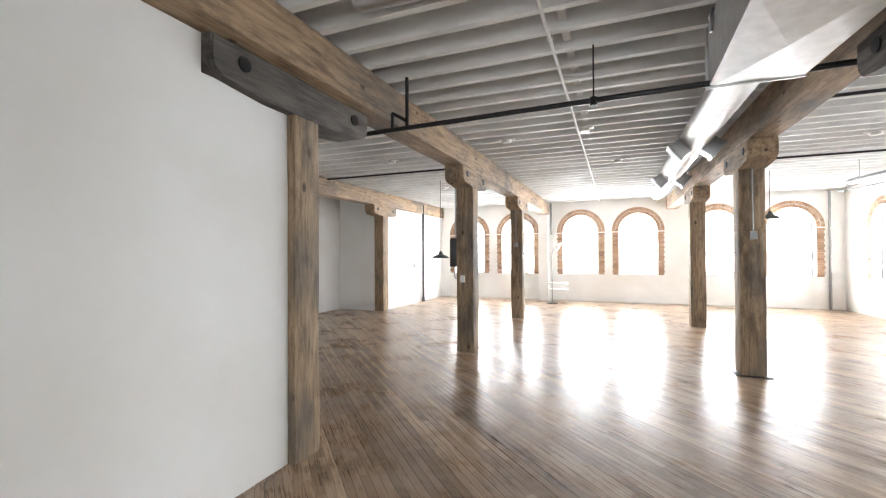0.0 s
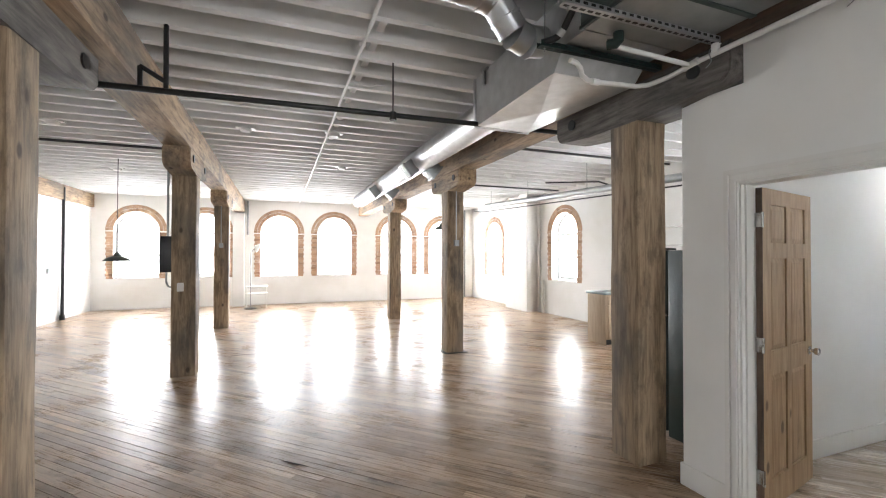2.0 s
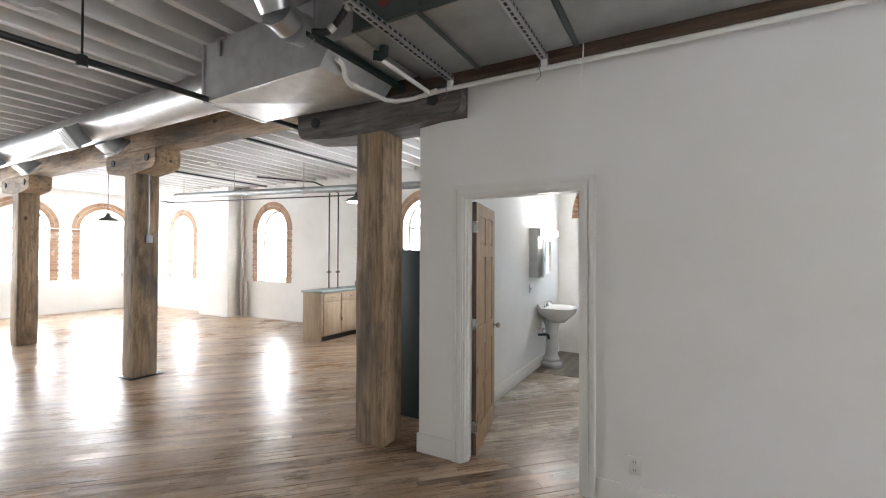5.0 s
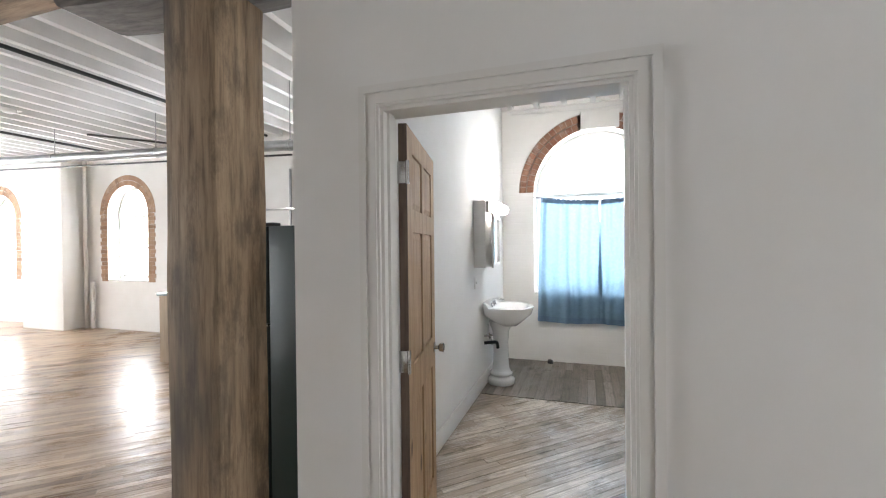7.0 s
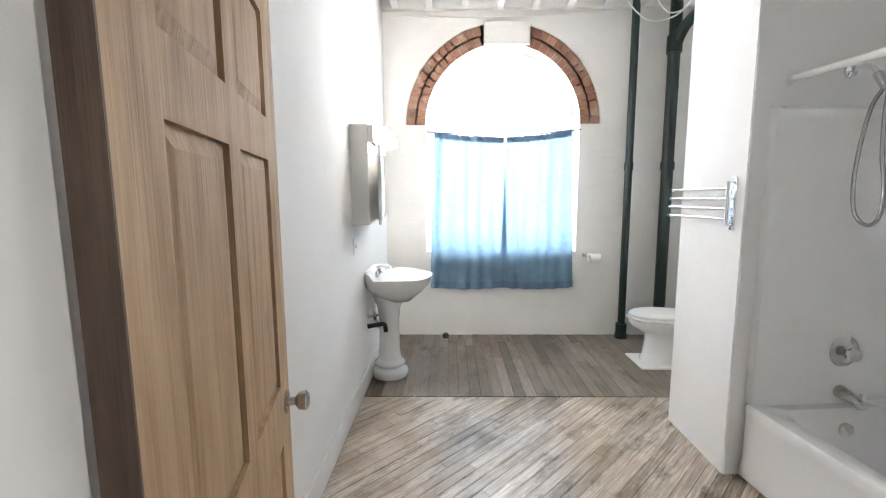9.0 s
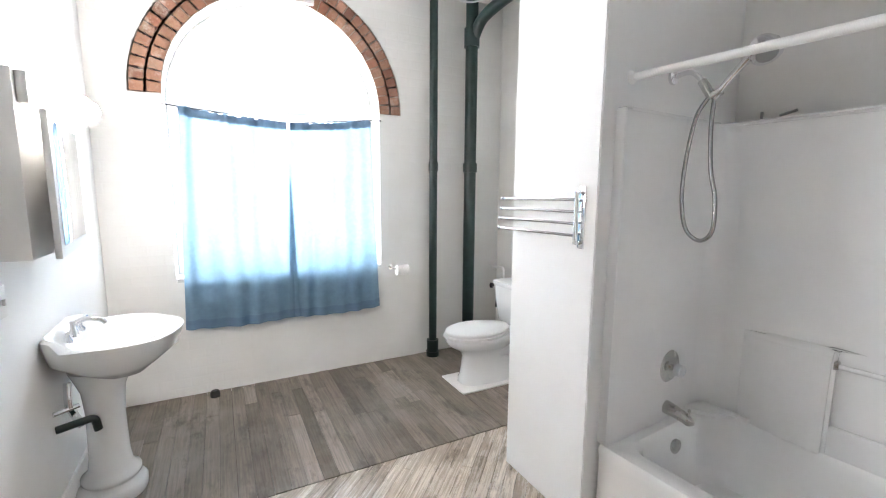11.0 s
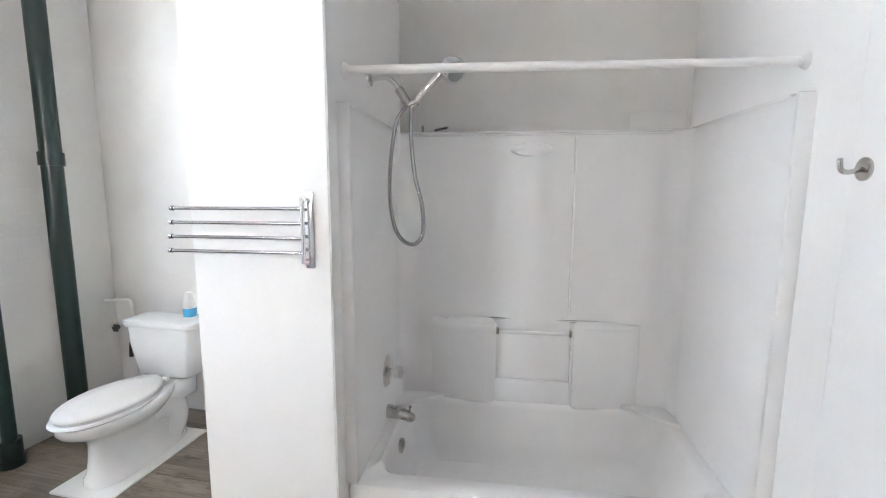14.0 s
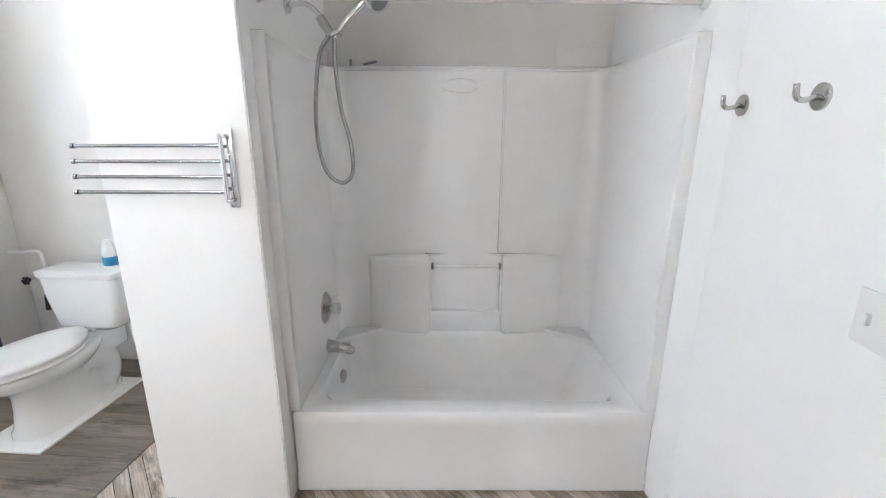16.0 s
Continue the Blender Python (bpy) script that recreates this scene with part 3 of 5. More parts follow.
for q in ring_bricks(*BATH_WINDOW, 2, east, False, 0.008):
    m = sum((Vector(p) for p in q), Vector()) / 8
    if abs(m.y - BATH_WINDOW[0] - 0.02) < 0.225 and m.z > 2.6:
        continue
    bm = B()
    hexa(bm, [Vector(p) - Vector((X_E, BATH_WINDOW[0], BATH_WINDOW[3])) for p in q])
    part("brick", bm, M_BRICK, arch, smooth=None)
bm = B()
arch_ring = [(BATH_WINDOW[0] + r * math.cos(math.pi * i / 40), BATH_WINDOW[3] + r * math.sin(math.pi * i / 40)) for r in (0.779, 0.972) for i in range(41)]
vs = [bm.verts.new((X_E - 0.0025, *p)) for p in arch_ring]
for i in range(40):
    bm.faces.new((vs[i], vs[i + 1], vs[i + 42], vs[i + 41]))
bmesh.ops.solidify(bm, geom=list(bm.faces), thickness=-0.002)
part("mortar_bed", bm, M_MORTAR, arch, "crumbling brown mortar", smooth=None).location = -Vector((X_E, BATH_WINDOW[0], BATH_WINDOW[3]))
single("keystone", box(B(), X_E - 0.035, X_E + 0.05, 0.885, 1.335, 2.945, 3.16, 0.006), M_BRICKPAINT, "white painted stone keystone above the window", "keystone", kind="structure")
single("trim_bathroom_ledge", box(B(), X_E - 0.07, X_E - 0.001, BATH_S, BATH_N - 0.002, 3.27, 3.34, 0.01), M_BRICKPAINT, "white painted ledge along the wall top", "trim", kind="structure")


# ---- door, casings, baseboards ----
def casing(bm, place, y0, y1, h, w):
    for a, b in ((y0 - w, y0), (y1, y1 + w)):
        for k, (i0, i1, d) in enumerate(((0, w, 0.014), (w * 0.12, w * 0.45, 0.021), (w * 0.62, w * 0.95, 0.024))):
            p0, p1 = (b - i1, b - i0) if b == y0 else (a + i0, a + i1)
            pbox(bm, place, p0, p1, 0, h + (i1 if k else w) - 0.0005 * k, -d, 0.0)
    for k, (i0, i1, d) in enumerate(((0, w, 0.0142), (w * 0.12, w * 0.45, 0.0212), (w * 0.62, w * 0.95, 0.0242))):
        pbox(bm, place, y0 - (i1 if k else w), y1 + (i1 if k else w), h + i0, h + i1, -d, 0.0)
    return bm


west_face = lambda u, z, d: (PART_W + d, u, z)
single("trim_door_casing", casing(B(), west_face, DOOR_Y0 + 0.005, DOOR_Y1 - 0.005, DOOR_H - 0.005, 0.085), M_TRIM, "white moulded door casing", "trim", kind="structure", smooth=None)
bm = B()
for a, b, z0, z1 in ((DOOR_Y0, DOOR_Y0 + 0.018, 0, DOOR_H - 0.018), (DOOR_Y1 - 0.018, DOOR_Y1, 0, DOOR_H - 0.018), (DOOR_Y0, DOOR_Y1, DOOR_H - 0.018, DOOR_H - 0.001)):
    box(bm, PART_W + 0.001, DOOR_E - 0.001, a, b, z0, z1)
for a, b in ((DOOR_Y0 + 0.018, DOOR_Y0 + 0.030), (DOOR_Y1 - 0.030, DOOR_Y1 - 0.018)):
    box(bm, PART_W + 0.03, PART_W + 0.075, a, b, 0, DOOR_H - 0.018)
single("trim_door_jamb", bm, M_TRIM, "white painted door jamb", "trim", kind="structure", smooth=None)

# door leaf, open into the bathroom, at right angles to its wall
DW, DT, DH = 0.80, 0.035, 2.0
door = thing("door_1", (DOOR_E + 0.008, DOOR_Y1 - 0.022, 0.012), "varnished pine six-panel door standing open", "door", kind="structure", rz=DOOR_TURN)
rows_z = ((0.18, 0.82), (0.98, 1.56), (1.66, 1.90))
cols = ((0.115, 0.365), (0.435, 0.685))
bm = B()
for x0, x1, z0, z1 in [(0, 0.115, 0, DH), (0.685, DW, 0, DH), (0.365, 0.435, 0, DH)] + [(a, b, z0, z1) for a, b in cols for z0, z1 in ((0, 0.18), (0.82, 0.98), (1.56, 1.66), (1.90, DH))]:
    box(bm, x0, x1, -DT, 0, z0, z1)
part("stiles_and_rails", bm, M_DOOR, door, smooth=None)
for a, b in cols:
    for z0, z1 in rows_z:
        bm = B()
        g = 0.03
        for s, y in ((-1, -DT), (1, 0)):
            yo, yi = y - s * 0.011, y - s * 0.003
            o = [(a, z0), (b, z0), (b, z1), (a, z1)]
            i = [(a + g, z0 + g), (b - g, z0 + g), (b - g, z1 - g), (a + g, z1 - g)]
            loft(bm, [[Vector((x, yo, z)) for x, z in o], [Vector((x, yi, z)) for x, z in i]], caps=False)
            bm.faces.new([bm.verts.new((x, yi, z)) for x, z in i])
        part("panel", bm, M_DOOR, door, smooth=None)
part("edge_strip", box(B(), -0.004, -0.0005, -DT, 0, 0, DH), M_DOOREDGE, door, "dark hinge edge")
for z in (0.22, 1.03, 1.80):
    bm = B()
    box(bm, -0.012, -0.0045, -DT + 0.004, 0.004, z - 0.045, z + 0.045, 0.002)
    tube(bm, [(-0.012, -DT - 0.004, z - 0.048), (-0.012, -DT - 0.004, z + 0.048)], 0.007, 10)
    part("hinge", bm, M_NICKEL, door, "worn steel hinge")
bm = B()
for s, y in ((1, 0), (-1, -DT)):
    tube(bm, [(0.745, y, 0.91), (0.745, y + s * 0.006, 0.91), (0.745, y + s * 0.006, 0.91), (0.745, y + s * 0.025, 0.91), (0.745, y + s * 0.035, 0.91), (0.745, y + s * 0.055, 0.91), (0.745, y + s * 0.062, 0.91)], [0.03, 0.03, 0.012, 0.011, 0.024, 0.027, 0.016], 16)
part("door_knob", bm, M_NICKEL, door, "round brushed metal knob")


def baseboard(name, b, label="white painted baseboard"):
    single(name, box(B(), *b, 0.004), M_TRIM, label, "baseboard", kind="structure")


baseboard("baseboard", (PART_W - 0.015, PART_W - 0.001, DOOR_Y1 + 0.082, 2.435, 0.0, 0.15))
baseboard("baseboard", (PART_W - 0.015, PART_W - 0.001, Y_S + 0.01, DOOR_Y0 - 0.082, 0.0, 0.145))
baseboard("baseboard", (DOOR_E + 0.02, X_E - 0.01, BATH_N - 0.015, BATH_N - 0.001, 0.0, 0.15))
baseboard("baseboard", (PART_E + 0.001, PART_E + 0.016, 0.17, 1.0, 0.0, 0.13))
baseboard("baseboard", (PART_W - 0.015, PART_E, 2.421, 2.436, 0.0, 0.15))
baseboard("baseboard", (-5.7, 5.8, Y_N - 0.02, Y_N - 0.001, 0.0, 0.05), "grey base strip along the window wall")


# ---- loft: services under the ceiling ----
unit = thing("air_handler", (1.155, 0.4, 2.94), "dark green sheet-steel air handler hung under the joists", "air handler")
part("cabinet", box(B(), -0.405, 0.41, -2.9, 1.90, 0.004, 0.322, 0.008), M_UNIT, unit)
for y0, y1 in ((-2.88, -1.22), (-1.18, 0.72), (0.76, 1.415), (1.445, 1.885)):
    part("base_panel", box(B(), -0.385, 0.40, y0, y1, -0.004, 0.0035, 0.003), M_UNITBASE, unit, "dull zinc base panel")
for y in (-1.2, 0.74, 1.43):
    part("seam_flange", box(B(), -0.414, 0.414, y - 0.018, y + 0.018, -0.009, 0.31, 0.004), M_UNIT, unit)
bm = B()
for z in (0.0, 0.306):
    box(bm, -0.413, -0.397, -2.9, 1.90, z - 0.006, z + 0.016, 0.003)
part("corner_angle", bm, M_UNIT, unit)
part("end_panel", box(B(), -0.37, 0.37, 1.901, 1.915, 0.02, 0.30, 0.006), M_DKGREEN, unit, "dark green end panel")
bm = B()
tube(bm, [(-0.4055, 1.66, 0.127), (-0.409, 1.66, 0.127)], 0.042, 24)
part("round_label", bm, M_RED, unit, "faded red round label")
vent = part("vent_frame", box(B(), -0.411, -0.4055, 1.12, 1.34, 0.15, 0.27, 0.002), M_PLASTIC, unit, "white slotted vent")
for k in range(4):
    part("vent_slot", box(B(), -0.4125, -0.4112, 1.135 + k * 0.051, 1.173 + k * 0.051, 0.165, 0.255), M_BLACK, vent, "dark open slot")
bm = B()
tube(bm, [(-0.17, 1.84, -0.002), (-0.17, 1.84, -0.05), (-0.17, 1.86, -0.06), (-0.20, 1.90, -0.055)], 0.032, 14)
part("spigot", bm, M_DKGREEN, unit, "dark green drain spigot")
bm = B()
tube(bm, [(-0.45, 0.55, 0.06), (-0.45, 0.92, 0.06)], 0.05, 18)
motor = part("motor", bm, M_DKGREEN, unit, "dark green round motor")
for y in (0.72, 0.84):
    bm = B()
    tube(bm, [(-0.45, y - 0.012, 0.06), (-0.45, y + 0.012, 0.06)], 0.054, 18)
    part("clamp_band", bm, M_CHROME, motor, "bright clamp band")
bm = B()
tube(bm, [(-0.45, 0.50, 0.06), (-0.45, 0.552, 0.06)], 0.046, 18)
part("motor_cap", bm, M_PLASTIC, motor, "white end cap")

plen = thing("duct_plenum", (1.16, 3.3, 2.825), "shiny galvanised plenum box between air handler and round duct", "duct")
bm = B()
rings = []
for y, x0, x1, z0, z1 in ((-0.98, -0.36, 0.36, 0.13, 0.42), (-0.80, -0.38, 0.32, 0.115, 0.43), (-0.70, -0.38, 0.30, -0.02, 0.43), (0.60, -0.345, 0.23, -0.02, 0.435)):
    rings.append([Vector(p) for p in ((x0, y, z0), (x1, y, z0), (x1, y, z1), (x0, y, z1))])
loft(bm, rings)
part("body", bm, M_GALV, plen, smooth=None)
bm = B()
base = [Vector(p) for p in ((-0.375, -0.695, -0.022), (0.295, -0.695, -0.022), (0.225, 0.595, -0.022), (-0.34, 0.595, -0.022))]
mid = bm.verts.new((-0.05, -0.05, -0.048))
rim = [bm.verts.new(p) for p in base]
half_way = [bm.verts.new((a + b) / 2 + Vector((0, 0, 0.004))) for a, b in zip(base, base[1:] + base[:1])]
for i in range(4):
    bm.faces.new((rim[i], half_way[i], mid))
    bm.faces.new((half_way[i], rim[(i + 1) % 4], mid))
part("creased_base", bm, M_GALV, plen, "cross-creased bright sheet base", smooth=None)
part("edge_flange", box(B(), -0.36, 0.245, 0.585, 0.61, -0.028, 0.44, 0.003), M_GALV, plen)
part("hanger_tab", box(B(), -0.372, -0.352, 0.36, 0.39, 0.30, 0.44, 0.003), M_STEEL_GREY, plen)
part("hanger_tab", box(B(), -0.372, -0.352, 0.30, 0.43, 0.42, 0.44, 0.003), M_STEEL_GREY, plen)

sd = thing("spiral_duct", (1.13, 8.3, 3.06), "round galvanised spiral duct beside the timber beam", "duct")
bm = B()
n = 150
tube(bm, [(0, -4.30 + 8.0 * i / n, 0) for i in range(n + 1)], [0.168 + (0.005 if i % 2 else 0) for i in range(n + 1)], 28)
part("pipe", bm, M_GALV, sd, smooth=60)
bm = B()
tube(bm, [(0, 3.7, 0), (0, 3.72, 0), (0, 4.0, 0), (0, 4.02, 0)], [0.172, 0.15, 0.13, 0.125], 24)
part("reducer", bm, M_GALV, sd)
for y in (-1.75, 0.85):
    for s in (-1, 1):
        bm = B()
        mt = Matrix.Translation((0, y, 0)) @ Matrix.Rotation(s * radians(52), 4, "Y")
        for z0, z1, h in ((-0.155, -0.31, 0.11), (-0.29, -0.325, 0.125)):
            box(bm, -h, h, -h * 1.05, h * 1.05, z1, z0, 0.004)
        bmesh.ops.transform(bm, matrix=mt, verts=bm.verts)
        d = part("diffuser", bm, M_STEEL_GREY, sd, "square sheet-metal air outlet")
        bm = B()
        for k in range(4):
            box(bm, -0.1, 0.1, -0.09 + k * 0.055, -0.07 + k * 0.055, -0.329, -0.3255)
        bmesh.ops.transform(bm, matrix=mt, verts=bm.verts)
        part("louvre", bm, M_PLASTIC, d, "pale louvre blades")


def strut(x0, x1, y, z, mat, label):
    st = thing("strut_channel", ((x0 + x1) / 2, y, z), label, "strut", "struts under the air handler")
    h = (x1 - x0) / 2
    bm = B()
    box(bm, -h, h, -0.024, 0.024, -0.004, 0.0)
    for s in (-1, 1):
        box(bm, -h, h, s * 0.024 - 0.002, s * 0.024 + 0.002, -0.004, 0.03)
    part("channel", bm, mat, st, smooth=None)
    bm = B()
    n = int(2 * h / 0.052)
    for k in range(n):
        x = -h + 0.03 + k * 0.052
        box(bm, x - 0.016, x + 0.016, -0.008, 0.008, -0.0065, -0.0042)
        box(bm, x - 0.014, x + 0.014, -0.0285, -0.0262, 0.008, 0.022)
    part("slots", bm, M_BLACK, st, "row of dark slots", smooth=None)["kind"] = "stuff"
    for x in (-h + 0.04, ):
        bm = B()
        tube(bm, [(x, 0, -0.03), (x, 0, Z_JOIST - z + 0.2)], 0.005, 8)
        part("threaded_rod", bm, M_STEEL_GREY, st)
    return st


strut(0.45, 1.60, 2.075, 2.908, M_GALV, "perforated galvanised steel strut channel")
strut(0.47, 1.60, 1.36, 2.908, M_GALV, "perforated galvanised steel strut channel")
strut(0.60, 1.60, 2.505, 2.908, M_DKGREEN, "dark green perforated steel strut channel")
strut(0.55, 1.60, -0.6, 2.908, M_GALV, "perforated galvanised steel strut channel")

ELBOW = [(0.30, 2.70, 3.28), (0.40, 2.70, 3.245), (0.465, 2.70, 3.16), (0.53, 2.705, 3.075), (0.64, 2.72, 3.045), (0.80, 2.745, 3.075)]
el = thing("flue_elbow", (0, 0, 0), "segmented galvanised round elbow entering the plenum", "duct")
bm = B()
tube(bm, [(-1.5, 2.70, 3.36), (-0.2, 2.70, 3.31), (0.30, 2.70, 3.28)], 0.098, 20)
part("pipe", bm, M_GALV, el, smooth=40)
for p, q in zip(ELBOW, ELBOW[1:]):
    bm = B()
    tube(bm, [p, q], 0.103, 20)
    part("elbow_segment", bm, M_GALV, el, smooth=40)
for p in ELBOW[:-1]:
    q = Vector(p) + (Vector(ELBOW[ELBOW.index(p) + 1]) - Vector(p)).normalized() * 0.014
    bm = B()
    tube(bm, [p, q], 0.110, 20)
    part("collar", bm, M_GALV, el)

pw = thing("white_drain_pipe", (0, 0, 0), "white plastic drain pipe running along the partition top", "pipe")
bm = B()
tube(bm, [(1.60, -3.9, 2.865), (1.598, 2.20, 2.845), (1.58, 2.40, 2.82), (1.52, 2.52, 2.80), (1.44, 2.555, 2.79), (1.10, 2.58, 2.783), (1.03, 2.575, 2.783), (0.97, 2.555, 2.80), (0.95, 2.545, 2.84), (0.90, 2.52, 2.855), (0.84, 2.51, 2.86)], 0.017, 12)
part("run", bm, M_PLASTIC, pw)
bm = B()
tube(bm, [(1.595, 2.25, 2.84), (1.30, 2.27, 2.86), (1.05, 2.285, 2.875), (0.97, 2.29, 2.88)], 0.016, 12)
part("branch", bm, M_PLASTIC, pw)
for p, q in (((1.588, 2.19, 2.845), (1.60, 2.30, 2.838)), ((1.13, 2.58, 2.783), (1.07, 2.579, 2.783)), ((1.0, 2.288, 2.878), (0.96, 2.29, 2.88))):
    bm = B()
    tube(bm, [p, q], 0.023, 12)
    part("coupling", bm, M_PLASTIC, pw)
for y in (2.075, 1.36, -0.6):
    part("clip", box(B(), 1.575, 1.625, y - 0.02, y + 0.02, 2.842, 2.903, 0.005), M_PLASTIC, pw)
    bm = B()
    tube(bm, curve_pts([(1.585, y, 2.903), (1.575, y + 0.03, 2.86), (1.58, y + 0.02, 2.80), (1.57, y + 0.05, 2.765)], 5), 0.003, 6)
    part("tie_wire", bm, M_STEEL_GREY, pw, "loose twisted tie wire")
bm = B()
tube(bm, curve_pts([(0.62, 2.50, 2.93), (0.70, 2.44, 2.96), (0.72, 2.36, 3.04), (0.735, 2.28, 3.14), (0.73, 2.1, 3.20), (0.735, 1.75, 3.25)], 6), 0.021, 10)
line = thing("refrigerant_line", (0, 0, 0), "black insulated pipe looping round the air handler", "pipe")
part("insulation", bm, M_BLACK, line)
for p, q in (((0.70, 2.44, 2.96), (0.712, 2.41, 2.99)), ((0.73, 2.33, 3.07), (0.735, 2.30, 3.11))):
    bm = B()
    tube(bm, [p, q], 0.025, 10)
    part("foil_tape", bm, M_GALV, line, "silver foil tape")
bm = B()
tube(bm, curve_pts([(1.57, 1.1, 3.0), (1.55, 1.1, 2.85), (1.56, 1.12, 2.68), (1.56, 1.1, 2.6)], 5), 0.004, 6)
single("pull_cord", bm, M_PLASTIC, "thin white cord hanging under the beam", "cord")

sp = thing("sprinkler_pipe", (0, 3.85, 2.80), "black steel sprinkler pipe hung across the bay", "pipe")
bm = B()
tube(bm, [(-2.5, 0, -0.03), (1.9, 0, 0.04)], 0.023, 12)
part("run", bm, M_BLACK, sp)
bm = B()
tube(bm, [(-1.86, 0, 0.0), (-1.86, 0, 0.14), (-1.86, 0, 0.145), (-1.70, 0, 0.05)], 0.018, 10)
tube(bm, [(-1.70, 0, 0.0), (-1.70, 0, 0.47)], 0.018, 10)
part("riser", bm, M_BLACK, sp)
bm = B()
tube(bm, [(0.0, 0, -0.02), (0.0, 0, 0.70)], 0.007, 8)
tube(bm, [(0.0, -0.0, -0.035), (0.0, 0, 0.035)], 0.031, 12)
part("hanger", bm, M_BLACK, sp, "thin black hanger rod and ring")
for y, x0, x1, z in ((7.9, -5.7, -2.3, 3.22), (5.9, 1.95, 5.6, 3.22), (9.3, 2.2, 5.7, 3.22)):
    bm = B()
    tube(bm, [(x0, y, z), (x1, y, z)], 0.02, 10)
    single("sprinkler_branch", bm, M_BLACK, "black sprinkler branch pipe under white joists", "pipe", "sprinkler branches")

cd = thing("white_conduit", (-0.31, 0, 3.252), "white painted conduit running under the joists", "conduit")
bm = B()
tube(bm, [(0, -3.9, 0), (0, 14.88, 0)], 0.014, 10)
part("run", bm, M_JOIST, cd)
bm = B()
tube(bm, [(0, 4.35, 0), (0.06, 4.35, 0), (0.12, 4.35, -0.02), (0.22, 4.35, -0.02), (0.27, 4.36, 0.01), (0.36, 4.36, 0.01)], 0.012, 8)
part("offset_branch", bm, M_JOIST, cd)
for y in (1.5, 3.6, 5.6, 7.6, 9.6, 11.6):
    part("clip", box(B(), -0.025, 0.025, y - 0.012, y + 0.012, -0.004, 0.02, 0.003), M_JOIST, cd)

detector = thing("smoke_detector", (-0.22, 6.28, Z_JOIST), "round white detector on the joists", "detector", "ceiling devices")
bm = B()
lathe(bm, [(0.02, 0.0), (0.075, 0.0), (0.075, -0.02), (0.06, -0.045), (0.02, -0.05)], 20)
part("body", bm, M_PLASTIC, detector)
part("plate", box(B(), -0.12, 0.12, -0.05, 0.05, -0.004, 0.004, 0.002), M_PLASTIC, detector)
for x, y in ((-1.35, 6.45), (-3.6, 7.0), (-3.9, 10.3), (0.2, 8.6), (3.6, 8.1)):
    copy_thing(detector, pose(x, y, Z_JOIST))

dp = thing("drain_pipe", (4.36, 0, 0), "long grey waste pipe hung along the kitchen bay", "pipe")
bm = B()
tube(bm, [(0, 2.45, 2.61), (0, 10.7, 2.915)], 0.062, 16)
part("run", bm, M_STEEL_GREY, dp)
bm = B()
tube(bm, [(-0.1, 4.4, 2.55), (-0.1, 10.9, 2.76)], 0.012, 8)
tube(bm, [(-0.1, 10.6, 2.745), (-0.45, 10.5, 2.745)], 0.012, 8)
part("conduit", bm, M_BLACK, dp)
for y in (4.5, 6.6, 8.6, 10.4):
    bm = B()
    z = 2.61 + (y - 2.45) * 0.037
    tube(bm, [(0, y, z), (0, y, Z_DECK - 0.02)], 0.006, 8)
    tube(bm, [(0, y - 0.015, z), (0, y + 0.015, z)], 0.068, 16)
    part("hanger", bm, M_STEEL_GREY, dp)


def pendant(x, y, z, r, mat, lit, label):
    p = thing("pendant_lamp", (x, y, z), label, "pendant lamp", "pendant lamps")
    bm = B()
    prof = [(0.03, 0.16), (0.045, 0.12), (0.06, 0.09), (r * 0.75, 0.05), (r, 0.0), (r * 0.985, 0.0), (r * 0.72, 0.04), (0.05, 0.075)]
    lathe(bm, prof, 28)
    part("shade", bm, mat, p)
    bm = B()
    lathe(bm, [(0.015, 0.005), (0.04, 0.02), (0.045, 0.045), (0.02, 0.075)] if not lit else [(r * 0.2, 0.0), (r * 0.86, 0.004), (r * 0.80, 0.02), (0.06, 0.05)], 20)
    part("bulb", bm, M_LAMPGLASS if lit else M_PLASTIC, p, "lit white diffuser" if lit else "unlit white bulb")
    bm = B()
    tube(bm, [(0, 0, 0.14), (0, 0, Z_DECK - z + 0.001)], 0.006, 8)
    part("cord", bm, M_BLACK, p)


pendant(-3.57, 9.23, 1.47, 0.21, M_SHADE, False, "dark enamel pendant lamp hanging low, unlit")
pendant(3.15, 11.0, 2.27, 0.19, M_SHADE, False, "dark enamel pendant lamp, unlit")
pendant(4.03, 5.05, 2.42, 0.20, M_SHADE, True, "dark enamel kitchen pendant lamp, lit")

# ---- loft: on posts, walls and floor ----
pb = thing("electrical_panel", (-2.30, 6.80, 1.59), "black electrical panel strapped to a timber post", "electrical panel")
part("box", box(B(), -0.065, 0.07, -0.10, 0.22, -0.235, 0.235, 0.006), M_BLACK, pb)
part("cover", box(B(), -0.075, -0.066, -0.08, 0.20, -0.21, 0.21, 0.003), M_BLACK, pb)
bm = B()
tube(bm, curve_pts([(0.0, -0.05, -0.235), (0.0, -0.05, -0.36), (0.05, -0.13, -0.42), (0.15, -0.155, -0.43)], 6), 0.012, 8)
part("conduit", bm, M_STEEL_GREY, pb)
part("switch_box", box(B(), 0.15, 0.22, -0.215, -0.172, -0.48, -0.37, 0.004), M_PLASTIC, pb, "white switch box")
bm = B()
tube(bm, [(0.0, 0.0, 0.235), (0.0, 0.0, 1.3)], 0.014, 8)
part("riser", bm, M_STEEL_GREY, pb)
